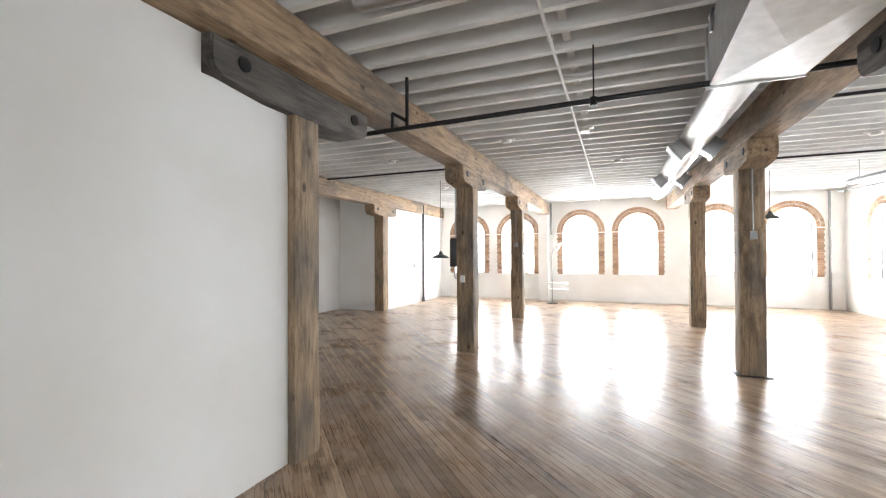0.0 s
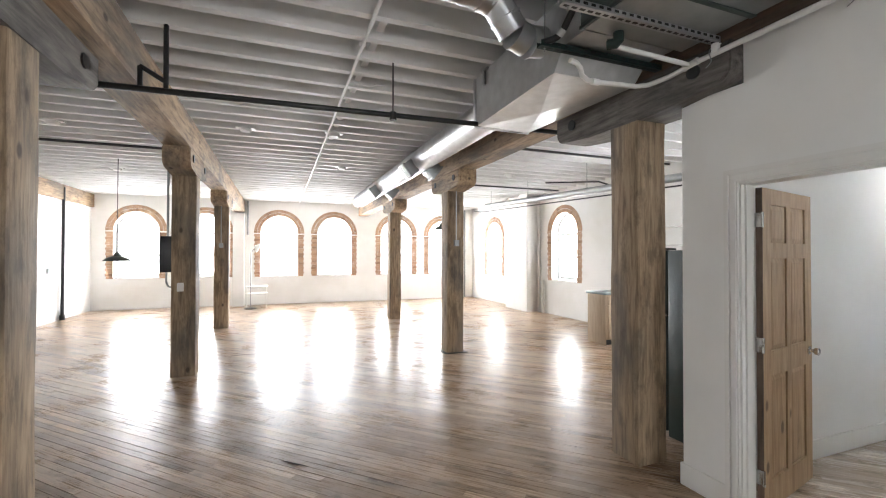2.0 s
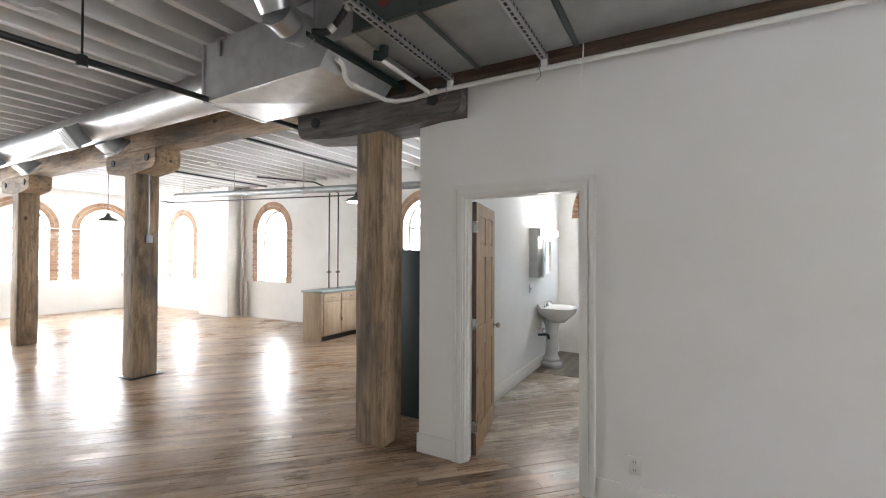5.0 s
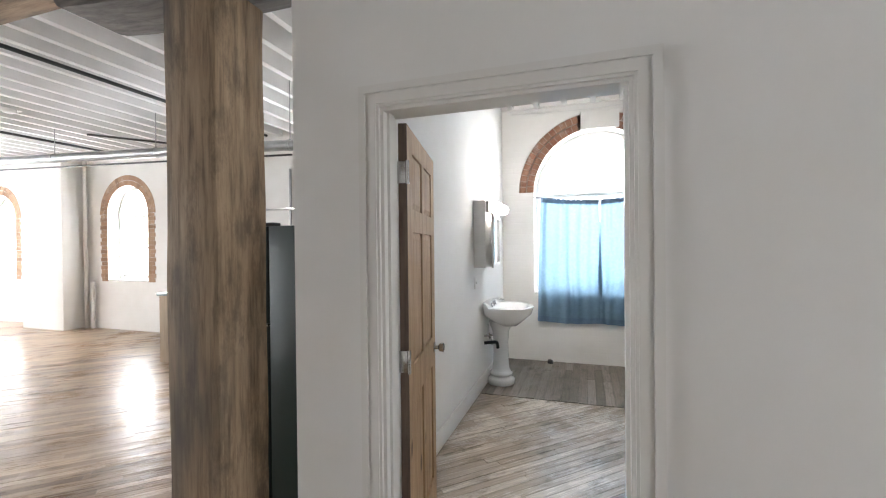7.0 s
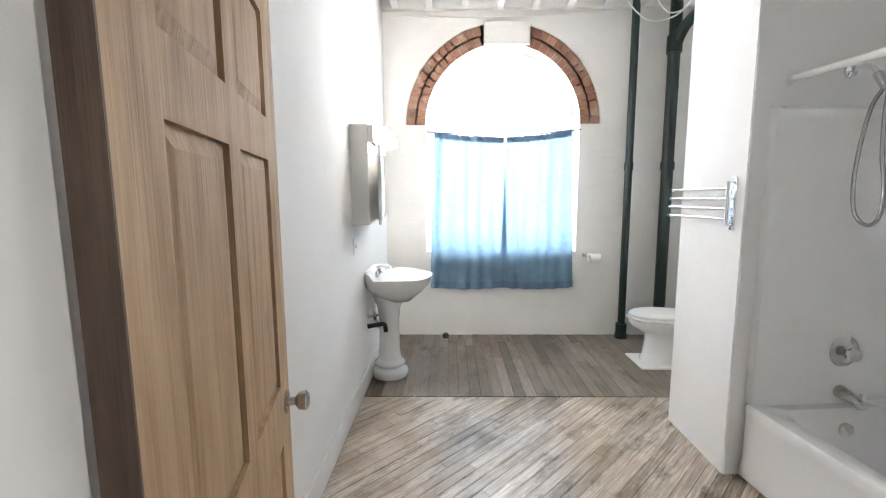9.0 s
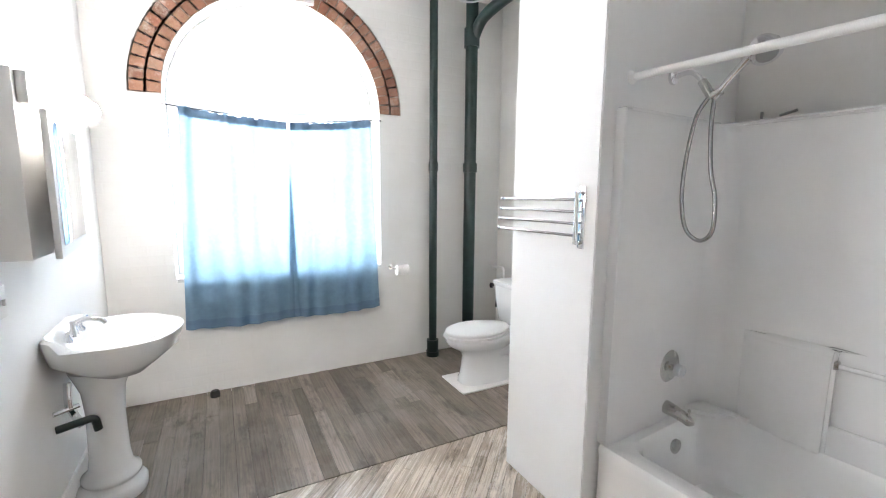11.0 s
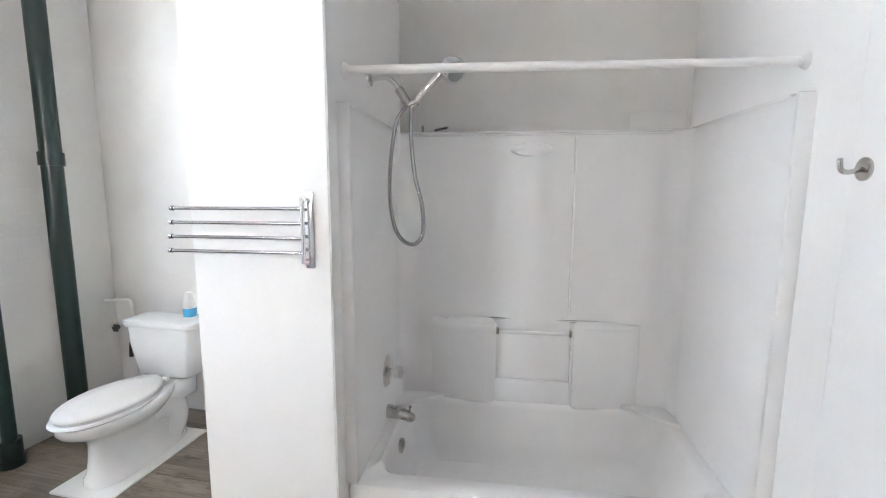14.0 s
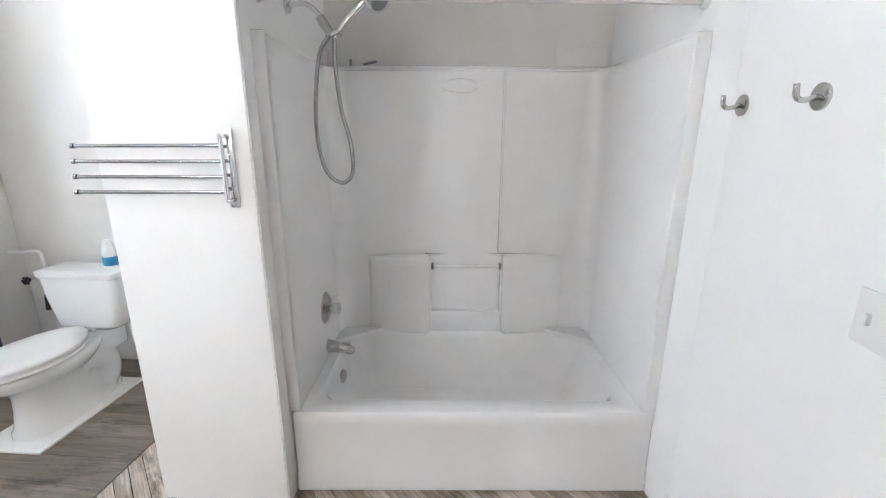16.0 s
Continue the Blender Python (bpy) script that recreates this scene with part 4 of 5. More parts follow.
for x, y in ((1.755, 6.6), (-2.085, 10.43)):
    b = thing("junction_box", (x, y, 1.78), "small grey junction box on a timber post", "junction box", "post boxes")
    part("box", box(B(), -0.04, 0.04, -0.03, 0.02, -0.05, 0.05, 0.004), M_STEEL_GREY, b)
    bm = B()
    tube(bm, [(0, 0.0, 0.05), (0, 0.0, 0.84)], 0.009, 8)
    part("conduit", bm, M_STEEL_GREY, b)

outlet = thing("power_outlet", (PART_W, 0.82, 0.27), "white double power outlet on the partition", "outlet")
part("plate", box(B(), -0.007, -0.0005, -0.037, 0.037, -0.058, 0.058, 0.003), M_PLASTIC, outlet)
for z in (-0.026, 0.026):
    s = part("socket", box(B(), -0.0095, -0.0072, -0.017, 0.017, z - 0.016, z + 0.016, 0.001), M_PLASTIC, outlet)
    for y in (-0.007, 0.007):
        part("slot", box(B(), -0.0105, -0.0096, y - 0.0015, y + 0.0015, z - 0.006, z + 0.008), M_BLACK, s)

dpz = thing("rain_pipe", (X_W + 0.06, 13.1, 0), "black iron pipe standing against the white wall", "pipe")
bm = B()
tube(bm, [(0, 0, 0.0), (0, 0, 3.2)], 0.035, 12)
part("pipe", bm, M_BLACK, dpz)
bm = B()
tube(bm, [(0, 0, 0.0), (0, 0, 0.12)], 0.055, 12)
part("foot", bm, M_BLACK, dpz)
ws = thing("wall_switch", (X_W, 12.5, 1.2), "small switch with conduit on the white wall", "switch")
part("box", box(B(), 0.001, 0.045, -0.04, 0.04, -0.06, 0.06, 0.004), M_STEEL_GREY, ws)
bm = B()
tube(bm, [(0.02, 0, 0.06), (0.02, 0, 1.3)], 0.009, 8)
part("conduit", bm, M_JOIST, ws)
for x in (-1.85, 5.55):
    bm = B()
    tube(bm, [(x, Y_N - 0.05, 0.0 if x > 0 else 2.2), (x, Y_N - 0.05, 3.25)], 0.03, 10)
    single("corner_pipe", bm, M_STEEL_GREY, "thin grey pipe beside the window wall", "pipe", "wall pipes")
for y in (10.38, 10.2):
    bm = B()
    tube(bm, [(X_E - 0.06, y, 0.0), (X_E - 0.06, y, 3.2 if y > 10.3 else 0.9)], 0.035, 10)
    single("heating_pipe", bm, M_BRICKPAINT, "white painted heating pipe beside the pier", "pipe", "wall pipes")

fl = thing("floor_lamp", (-1.70, 13.85, 0), "white gooseneck floor lamp near the windows", "floor lamp")
bm = B()
lathe(bm, [(0.02, 0.0), (0.17, 0.0), (0.17, 0.02), (0.05, 0.035), (0.015, 0.04)], 24)
part("base", bm, M_BLACK, fl, "dark round base")
bm = B()
tube(bm, curve_pts([(0, 0, 0.03), (0, 0, 0.9), (0.0, 0, 1.5), (0.04, 0, 1.68), (0.12, 0, 1.76)], 6), 0.012, 10)
part("stem", bm, M_STEEL_GREY, fl)
bm = B()
mt = Matrix.Translation((0.2, 0, 1.78)) @ Matrix.Rotation(radians(-60), 4, "Y")
lathe(bm, [(0.03, 0.12), (0.05, 0.08), (0.13, 0.02), (0.15, -0.03), (0.14, -0.03), (0.04, 0.05)], 24)
bmesh.ops.transform(bm, matrix=mt, verts=bm.verts)
part("shade", bm, M_PLASTIC, fl)
tray = thing("side_stand", (-1.55, 14.15, 0), "low white metal stand with two trays", "stand")
for z in (0.42, 0.62):
    part("tray", box(B(), -0.30, 0.30, -0.16, 0.16, z - 0.012, z + 0.012, 0.005), M_PLASTIC, tray)
for sx in (-1, 1):
    for sy in (-1, 1):
        bm = B()
        tube(bm, [(sx * 0.27, sy * 0.13, 0), (sx * 0.27, sy * 0.13, 0.64)], 0.01, 8)
        part("leg", bm, M_PLASTIC, tray)

# kitchen end
kc = thing("base_cabinet", (4.44, 6.20, 0), "tan wooden base cabinet with drawers over doors", "cabinet")
part("body", box(B(), 0.0, 1.44, 0.0, 0.46, 0.10, 0.885, 0.002), M_CAB, kc)
part("toe_kick", box(B(), 0.0, 1.44, 0.05, 0.46, 0.0, 0.099), M_BLACK, kc, "dark recessed plinth")
part("end_panel", box(B(), -0.018, -0.0005, -0.0, 0.462, 0.0, 0.885, 0.002), M_CAB, kc)
for k in range(3):
    x0, x1 = 0.03 + k * 0.47, 0.46 + k * 0.47
    d = part("drawer", box(B(), x0, x1, -0.02, -0.0005, 0.72, 0.86, 0.005), M_CAB, kc)
    part("handle", box(B(), (x0 + x1) / 2 - 0.05, (x0 + x1) / 2 + 0.05, -0.035, -0.0205, 0.785, 0.795, 0.003), M_NICKEL, d)
    d = part("door", box(B(), x0, x1, -0.02, -0.0005, 0.12, 0.70, 0.005), M_CAB, kc)
    bm = B()
    for a in ((x0 + 0.06, x1 - 0.06, 0.18, 0.64),):
        box(bm, a[0], a[1], -0.024, -0.0202, a[2], a[3], 0.003)
    part("raised_panel", bm, M_CAB, d)
single("worktop", box(B(), 4.40, X_E - 0.003, 6.165, 6.69, 0.886, 0.925, 0.008), M_TOP, "blue-grey laminate worktop on the base cabinet", "worktop")
for x, y in ((5.0, 6.58), (5.1, 6.44)):
    st = thing("standing_pipe", (x, y, 0.925), "thin black pipe rising from the worktop", "pipe", "standing pipes")
    bm = B()
    tube(bm, [(0, 0, 0), (0, 0, 1.88)], 0.014, 10)
    part("pipe", bm, M_BLACK, st)
    bm = B()
    tube(bm, [(-0.05, 0, 0.32), (0.05, 0, 0.32)], 0.016, 8)
    tube(bm, [(0, 0, 0.3), (0, 0, 0.34)], 0.022, 8)
    part("valve", bm, M_BLACK, st)
bm = B()
tube(bm, [(4.36, 7.9, 3.12), (4.9, 6.9, 3.02), (5.1, 6.45, 2.81)], 0.016, 8)
single("feed_pipe", bm, M_BLACK, "black pipe feeding the standing pipes", "pipe")
rack = thing("wall_shelf_rack", (X_E, 6.1, 1.30), "white wire shelves on grey wall standards", "shelf")
for y in (0.42, -0.4):
    bm = B()
    box(bm, -0.03, -0.001, y - 0.015, y + 0.015, -0.1, 1.45, 0.003)
    part("standard", bm, M_STEEL_GREY, rack)
for z in (0.12, 0.46, 0.80):
    bm = B()
    box(bm, -0.30, -0.031, -0.55, 0.45, z, z + 0.016, 0.003)
    part("shelf", bm, M_PLASTIC, rack)
bs = single("backsplash", box(B(), X_E - 0.022, X_E - 0.002, 6.17, 6.68, 0.926, 1.02, 0.003), M_TOP, "blue-grey laminate upstand against the wall", "upstand")

fg = thing("refrigerator", (2.24, 2.44, 0), "tall black two-door refrigerator beside the bathroom wall", "refrigerator")
part("body", box(B(), 0.0, 0.72, 0.01, 0.56, 0.02, 1.635, 0.008), M_FRIDGE, fg)
for z0, z1 in ((0.06, 1.06), (1.075, 1.635)):
    d = part("door", box(B(), 0.0, 0.72, 0.57, 0.625, z0, z1, 0.012), M_FRIDGE, fg)
    part("handle", box(B(), 0.05, 0.08, 0.626, 0.67, (z0 + 0.55 if z0 < 0.5 else z0 + 0.04), (z1 - 0.05 if z0 < 0.5 else z0 + 0.38), 0.008), M_BLACK, d)
bm = B()
box(bm, 0.0, 0.07, 0.53, 0.63, 1.636, 1.655, 0.004)
part("top_hinge", bm, M_BLACK, fg)
part("middle_hinge", box(B(), -0.006, 0.06, 0.565, 0.635, 1.0615, 1.0735, 0.001), M_NICKEL, fg, "bright hinge plate")

# ---- bathroom: washbasin wall ----
basin = thing("pedestal_sink", (4.88, BATH_N, 0), "white porcelain pedestal washbasin with scalloped rim", "sink")
bm = B()
CY = -0.24
def oval(rx, ry, z, back=0.0, wave=0.0):
    out = []
    for i in range(40):
        a = 2 * math.pi * i / 40
        s = math.sin(a)
        x, y = rx * math.cos(a), CY + ry * s
        if s > 0.3:
            x = rx * (abs(math.cos(a)) ** 0.45) * (1 if math.cos(a) > 0 else -1)
        y = min(y, -0.004)
        out.append(Vector((x, y, z + wave * abs(math.cos(2 * a)) + (0.045 if s > 0.62 else 0.0) * back)))
    return out
loft(bm, [oval(0.10, 0.10, 0.64), oval(0.19, 0.17, 0.70), oval(0.27, 0.25, 0.77, 0, 0.0), oval(0.30, 0.27, 0.825, 0.6, 0.006), oval(0.305, 0.275, 0.845, 1, 0.008), oval(0.285, 0.255, 0.852, 1, 0.008), oval(0.245, 0.205, 0.842, 0), oval(0.215, 0.17, 0.79), oval(0.15, 0.11, 0.735), oval(0.03, 0.03, 0.722)])
part("bowl", bm, M_PORC, basin, smooth=60)
bm = B()
lathe(bm, [(0.142, 0.0), (0.15, 0.02), (0.15, 0.055), (0.138, 0.07), (0.112, 0.085), (0.112, 0.095), (0.126, 0.105), (0.126, 0.125), (0.105, 0.14), (0.092, 0.17), (0.085, 0.23), (0.08, 0.45), (0.09, 0.57), (0.115, 0.64), (0.13, 0.68)], 28, (0, -0.155, 0))
part("pedestal", bm, M_PORC, basin, smooth=60)
fa = B()
lathe(fa, [(0.026, 0.842), (0.026, 0.86), (0.016, 0.885), (0.013, 0.92)], 14, (0, -0.065, 0))
tube(fa, curve_pts([(0, -0.065, 0.90), (0, -0.11, 0.925), (0, -0.17, 0.915), (0, -0.19, 0.895)], 5), 0.012, 10)
for s in (-1, 1):
    lathe(fa, [(0.024, 0.842), (0.024, 0.856), (0.012, 0.87), (0.012, 0.895)], 12, (s * 0.10, -0.065, 0))
    tube(fa, [(s * 0.10, -0.065, 0.893), (s * 0.155, -0.085, 0.905)], 0.008, 8)
part("faucet", fa, M_CHROME, basin, "chrome two-handle faucet")
bm = B()
tube(bm, curve_pts([(-0.11, -0.05, 0.66), (-0.12, -0.05, 0.56), (-0.10, -0.06, 0.50), (-0.13, -0.09, 0.45)], 6), 0.016, 10)
tube(bm, [(-0.16, -0.002, 0.54), (-0.10, -0.08, 0.54)], 0.012, 8)
part("supply_valve", bm, M_CHROME, basin, "chrome valve and supply tubes")
bm = B()
tube(bm, curve_pts([(-0.15, -0.003, 0.46), (-0.13, -0.09, 0.47), (-0.10, -0.13, 0.46), (-0.09, -0.14, 0.40)], 6), 0.018, 12)
part("trap", bm, M_DKGREEN, basin, "dark green waste trap")

mc = thing("medicine_cabinet", (4.32, BATH_N, 1.29), "white mirrored medicine cabinet with a lit light bar", "cabinet")
part("body", box(B(), 0.0, 0.62, -0.12, -0.001, 0.0, 0.66, 0.004), M_PLASTIC, mc)
door_ = part("door", box(B(), 0.005, 0.615, -0.142, -0.1205, 0.0, 0.53, 0.004), M_PLASTIC, mc)
part("mirror", box(B(), 0.05, 0.57, -0.1445, -0.1422, 0.045, 0.50, 0.001), M_MIRROR, door_, "plain mirror glass")
door_.matrix_local = Matrix.Translation((0.615, -0.1205, 0)) @ Matrix.Rotation(radians(5.5), 4, "Z") @ Matrix.Translation((-0.615, 0.1205, 0))
lb = part("light_bar", box(B(), 0.02, 0.60, -0.155, -0.1205, 0.545, 0.655, 0.006), M_PLASTIC, mc)
for k in range(4):
    bm = B()
    lathe(bm, [(0.012, -0.05), (0.04, -0.035), (0.052, 0.0), (0.04, 0.035), (0.012, 0.05)], 16, (0.095 + k * 0.145, -0.205, 0.60))
    part("bulb", bm, M_VANITY, lb, "lit round bulb")
sw = thing("switch_plate", (4.37, BATH_N, 1.14), "white switch plate below the cabinet", "switch", "switch plates")
part("plate", box(B(), -0.036, 0.036, -0.008, -0.0005, -0.058, 0.058, 0.003), M_PLASTIC, sw)
part("toggle", box(B(), -0.006, 0.006, -0.02, -0.0082, -0.012, 0.012, 0.002), M_PLASTIC, sw)

# ---- bathroom: window wall ----
def curtain(y0, y1, z0, z1, drop, seed, flare, label):
    """A gathered panel on a slack wire, with a doubled hem, darkened for shade, at the top and bottom; z0, z1: heights
    of its top corners.
    """
    cu = thing("curtain", (X_E - 0.012, (y0 + y1) / 2, 2.13), label, "curtain", "window curtains")
    half = (y1 - y0) / 2

    def at(u, f, out=0.0):
        ph = u * 34 + 2.2 * noise.noise(Vector((u * 3, f * 0.9, seed))) + seed
        amp = (0.017 + 0.010 * noise.noise(Vector((u * 5, f * 2, seed + 4)))) * (0.55 + 0.45 * abs(math.cos(u * 5 + seed)))
        y = -half + u * 2 * half + flare * f * (u - 0.5) + 0.012 * noise.noise(Vector((u * 4, f * 3, seed)))
        top = z0 + (z1 - z0) * u - 2.13 - 0.012 * math.sin(u * math.pi)
        z = top - f * (drop + top + 0.02 * math.sin(u * math.pi)) + 0.004 * math.sin(u * 75 + seed) * (1 - f)
        return Vector((-0.012 - amp * (1 + math.sin(ph)) - 0.012 * f - out, y, z))

    def sheet(f0, f1, nz, out):
        bm = B()
        nx = 110
        grid = [[bm.verts.new(at(ix / nx, f0 + (f1 - f0) * iz / nz, out)) for ix in range(nx + 1)] for iz in range(nz + 1)]
        for a, b in zip(grid, grid[1:]):
            for i in range(nx):
                bm.faces.new((a[i], a[i + 1], b[i + 1], b[i]))
        return bm

    part("panel", sheet(0, 1, 34, 0.0), M_CURTAIN, cu, smooth=80)
    # Hem strips carry the unlit bands above and below the glass as colour.
    part("top_hem", sheet(0.002, 0.038, 3, 0.002), M_HEM, cu, "doubled hem with the wire in it, frame rail's shade in its colour", smooth=80)
    part("bottom_hem", sheet(0.955, 0.998, 3, 0.002), M_HEM, cu, "doubled bottom hem, sill's shade in its colour", smooth=80)
    return cu


curtain(1.125, 1.83, 2.06, 2.115, 1.60, 1.0, 0.10, "sheer blue curtain panel over the window")
curtain(0.455, 1.105, 2.13, 2.06, 1.60, 5.0, 0.12, "sheer blue curtain panel over the window")
bm = B()
tube(bm, [(X_E - 0.03, 1.92, 2.12), (X_E - 0.03, 1.83, 2.112), (X_E - 0.03, 1.12, 2.055), (X_E - 0.03, 0.455, 2.125), (X_E - 0.03, 0.36, 2.13)], 0.005, 8)
single("curtain_rod", bm, M_BLACK, "thin dark curtain wire across the window", "curtain rod")
tp = thing("toilet_paper_holder", (X_E, 0.22, 0.845), "chrome holder with a white paper roll", "paper holder")
bm = B()
tube(bm, [(-0.001, 0.06, 0.02), (-0.012, 0.06, 0.02)], 0.022, 12)
tube(bm, [(-0.012, 0.06, 0.02), (-0.07, 0.06, 0.02), (-0.075, 0.05, 0.015), (-0.075, -0.10, 0.0)], 0.007, 8)
part("bracket", bm, M_CHROME, tp)
bm = B()
tube(bm, [(-0.075, 0.03, 0.0), (-0.075, -0.08, 0.0)], 0.045, 20)
part("roll", bm, M_PAPER, tp)


def stack_pipe(x, y, r, top, label, extra):
    s = thing("waste_stack", (x, y, 0), label, "pipe", "waste stacks")
    bm = B()
    tube(bm, [(0, 0, 0.0), (0, 0, top)], r, 18)
    part("pipe", bm, M_DKGREEN, s)
    for z0, z1, k in ((0.0, 0.05, 1.7), (0.05, 0.16, 1.5), (1.72, 1.80, 1.18)) + extra:
        bm = B()
        tube(bm, [(0, 0, z0), (0, 0, z1)], r * k, 18)
        part("collar", bm, M_DKGREEN, s)
    return s


stack_pipe(5.80, -0.10, 0.036, 3.50, "slim dark green iron waste pipe by the wall", ())
s2 = stack_pipe(5.78, -0.47, 0.055, 3.50, "thick dark green iron waste stack in the corner", ((2.82, 2.98, 1.25),))
bm = B()
tube(bm, curve_pts([(0.0, 0.0, 2.84), (-0.05, -0.02, 2.96), (-0.16, -0.04, 3.05), (-0.5, -0.06, 3.10), (-1.2, -0.06, 3.12)], 6), 0.05, 14)
part("branch", bm, M_DKGREEN, s2)
bm = B()
tube(bm, curve_pts([(5.0, BATH_S + 0.25, 3.1), (4.9, -0.25, 3.08), (4.95, -0.1, 3.12), (5.1, 0.0, 3.2), (5.3, 0.5, 3.21)], 6), 0.05, 14)
tube(bm, [(5.3, 0.5, 3.21), (5.3, BATH_N - 0.01, 3.21)], 0.045, 12)
single("ceiling_pipe", bm, M_PLASTIC, "white plastic pipe under the bathroom joists", "pipe", "ceiling pipes")
for x, z in ((4.7, 3.235), (4.85, 3.215)):
    bm = B()
    tube(bm, [(x, BATH_S + 0.01, z), (x, BATH_N - 0.005, z)], 0.022, 10)
    single("ceiling_pipe", bm, M_PLASTIC, "white plastic pipe under the bathroom joists", "pipe", "ceiling pipes")
bm = B()
tube(bm, curve_pts([(5.0, 0.35, 3.25), (5.02, 0.30, 3.0), (5.03, 0.12, 2.84), (5.0, -0.08, 2.86), (5.0, -0.22, 3.02), (4.98, -0.25, 3.2)], 6), 0.006, 6)
tube(bm, curve_pts([(4.9, 0.2, 3.25), (4.92, 0.14, 3.02), (4.95, 0.0, 2.86), (4.95, -0.16, 2.93), (4.95, -0.2, 3.15)], 6), 0.006, 6)
single("cable_coil", bm, M_PLASTIC, "loose loop of white cable under the joists", "cable")
bm = B()
tube(bm, curve_pts([(X_E - 0.02, 2.2, 3.22), (X_E - 0.02, 1.3, 3.20), (X_E - 0.02, 0.4, 3.24), (X_E - 0.03, -0.05, 3.26)], 5), 0.006, 6)
single("wall_cable", bm, M_PLASTIC, "white cable along the wall top", "cable")
bm = B()
lathe(bm, [(0.01, 0.0), (0.035, 0.0), (0.035, 0.03), (0.028, 0.045), (0.022, 0.05)], 14, (5.80, 1.72, 0.003))
single("floor_pipe_stub", bm, M_BLACK, "capped black pipe stub on the floor", "pipe stub")

# ---- bathroom: toilet ----
TX, TY = 5.145, -0.72
pad = single("toilet_base_board", box(B(), 4.97, 5.33, -0.64, 0.045, 0.004, 0.018, 0.003), M_PLASTIC, "thin white board under the toilet", "board")
wc = thing("toilet", (TX, TY, 0.018), "white porcelain toilet with closed lid on a white board", "toilet")


def egg(w, y0, y1, z, n=36, sq=1.0):
    """An outline that is blunt behind and rounded in front."""
    out = []
    for i in range(n):
        a = 2 * math.pi * i / n
        c, s = math.cos(a), math.sin(a)
        y = (y0 + y1) / 2 + (y1 - y0) / 2 * s
        k = 1.0 if s > 0 else (0.86 + 0.14 * (1 + s))
        out.append(Vector((w * k * (abs(c) ** sq) * (1 if c > 0 else -1), y, z)))
    return out


bm = B()
loft(bm, [egg(0.128, 0.10, 0.70, 0.0, sq=0.6), egg(0.126, 0.10, 0.698, 0.035, sq=0.6), egg(0.116, 0.12, 0.685, 0.06, sq=0.65), egg(0.110, 0.16, 0.675, 0.15, sq=0.75), egg(0.112, 0.22, 0.67, 0.22, sq=0.8), egg(0.128, 0.24, 0.69, 0.262, sq=0.9), egg(0.158, 0.20, 0.755, 0.295), egg(0.180, 0.18, 0.80, 0.325), egg(0.188, 0.16, 0.815, 0.35), egg(0.188, 0.16, 0.815, 0.378), egg(0.178, 0.17, 0.805, 0.386)])
part("bowl", bm, M_PORC, wc, smooth=70)
bm = B()
box(bm, -0.105, 0.105, 0.04, 0.30, 0.24, 0.388, 0.03)
part("shelf", bm, M_PORC, wc, smooth=70)
bm = B()
tube(bm, curve_pts([(0, 0.52, 0.13), (0, 0.44, 0.22), (0, 0.33, 0.27), (0, 0.22, 0.23), (0, 0.20, 0.14), (0, 0.25, 0.06)], 6), [0.06 + 0.057 * min(1, i / 9) for i in range(31)], 18)
part("trapway", bm, M_PORC, wc, smooth=70)
bm = B()
loft(bm, [egg(0.193, 0.26, 0.828, 0.388), egg(0.199, 0.255, 0.836, 0.396), egg(0.195, 0.26, 0.830, 0.406)])
part("seat", bm, M_PLASTIC, wc, smooth=60)
bm = B()
loft(bm, [egg(0.180, 0.262, 0.812, 0.4065), egg(0.180, 0.262, 0.812, 0.416), egg(0.186, 0.252, 0.818, 0.419), egg(0.188, 0.25, 0.820, 0.428), egg(0.179, 0.259, 0.810, 0.441), egg(0.10, 0.36, 0.72, 0.447)])
part("lid", bm, M_PLASTIC, wc, smooth=60)
for s in (-1, 1):
    bm = B()
    tube(bm, [(s * 0.05, 0.262, 0.42), (s * 0.09, 0.262, 0.42)], 0.013, 10)
    part("hinge", bm, M_PLASTIC, wc)


def rrect(w, y0, y1, z, r=0.035, n=6):
    out = []
    for cx, cy, a0 in ((w - r, y1 - r, 0), (-w + r, y1 - r, 90), (-w + r, y0 + r, 180), (w - r, y0 + r, 270)):
        for k in range(n + 1):
            a = radians(a0 + 90 * k / n)
            out.append(Vector((cx + r * math.cos(a), cy + r * math.sin(a), z)))
    return out


bm = B()
loft(bm, [rrect(0.16, 0.05, 0.20, 0.395, 0.05), rrect(0.20, 0.03, 0.215, 0.42, 0.04), rrect(0.232, 0.02, 0.225, 0.60, 0.04), rrect(0.242, 0.02, 0.23, 0.72, 0.04)])
tank = part("tank", bm, M_PORC, wc, smooth=60)
bm = B()
loft(bm, [rrect(0.249, 0.012, 0.238, 0.721, 0.04), rrect(0.255, 0.01, 0.245, 0.735, 0.04), rrect(0.253, 0.012, 0.243, 0.758, 0.04), rrect(0.22, 0.04, 0.215, 0.764, 0.03)])
part("tank_lid", bm, M_PORC, tank, smooth=60)
bm = B()
tube(bm, [(0.222, 0.17, 0.60), (0.262, 0.17, 0.60)], 0.010, 10)
tube(bm, [(0.258, 0.17, 0.605), (0.262, 0.172, 0.58), (0.264, 0.175, 0.50)], [0.010, 0.012, 0.014], 10)
part("flush_lever", bm, M_BLACK, tank, "black flush lever")
for s in (-1, 1):
    bm = B()
    lathe(bm, [(0.012, 0.0), (0.012, 0.01), (0.005, 0.03), (0.003, 0.035)], 8, (s * 0.105, 0.40, 0.035))
    part("floor_bolt", bm, M_BLACK, wc, "dark floor bolt")
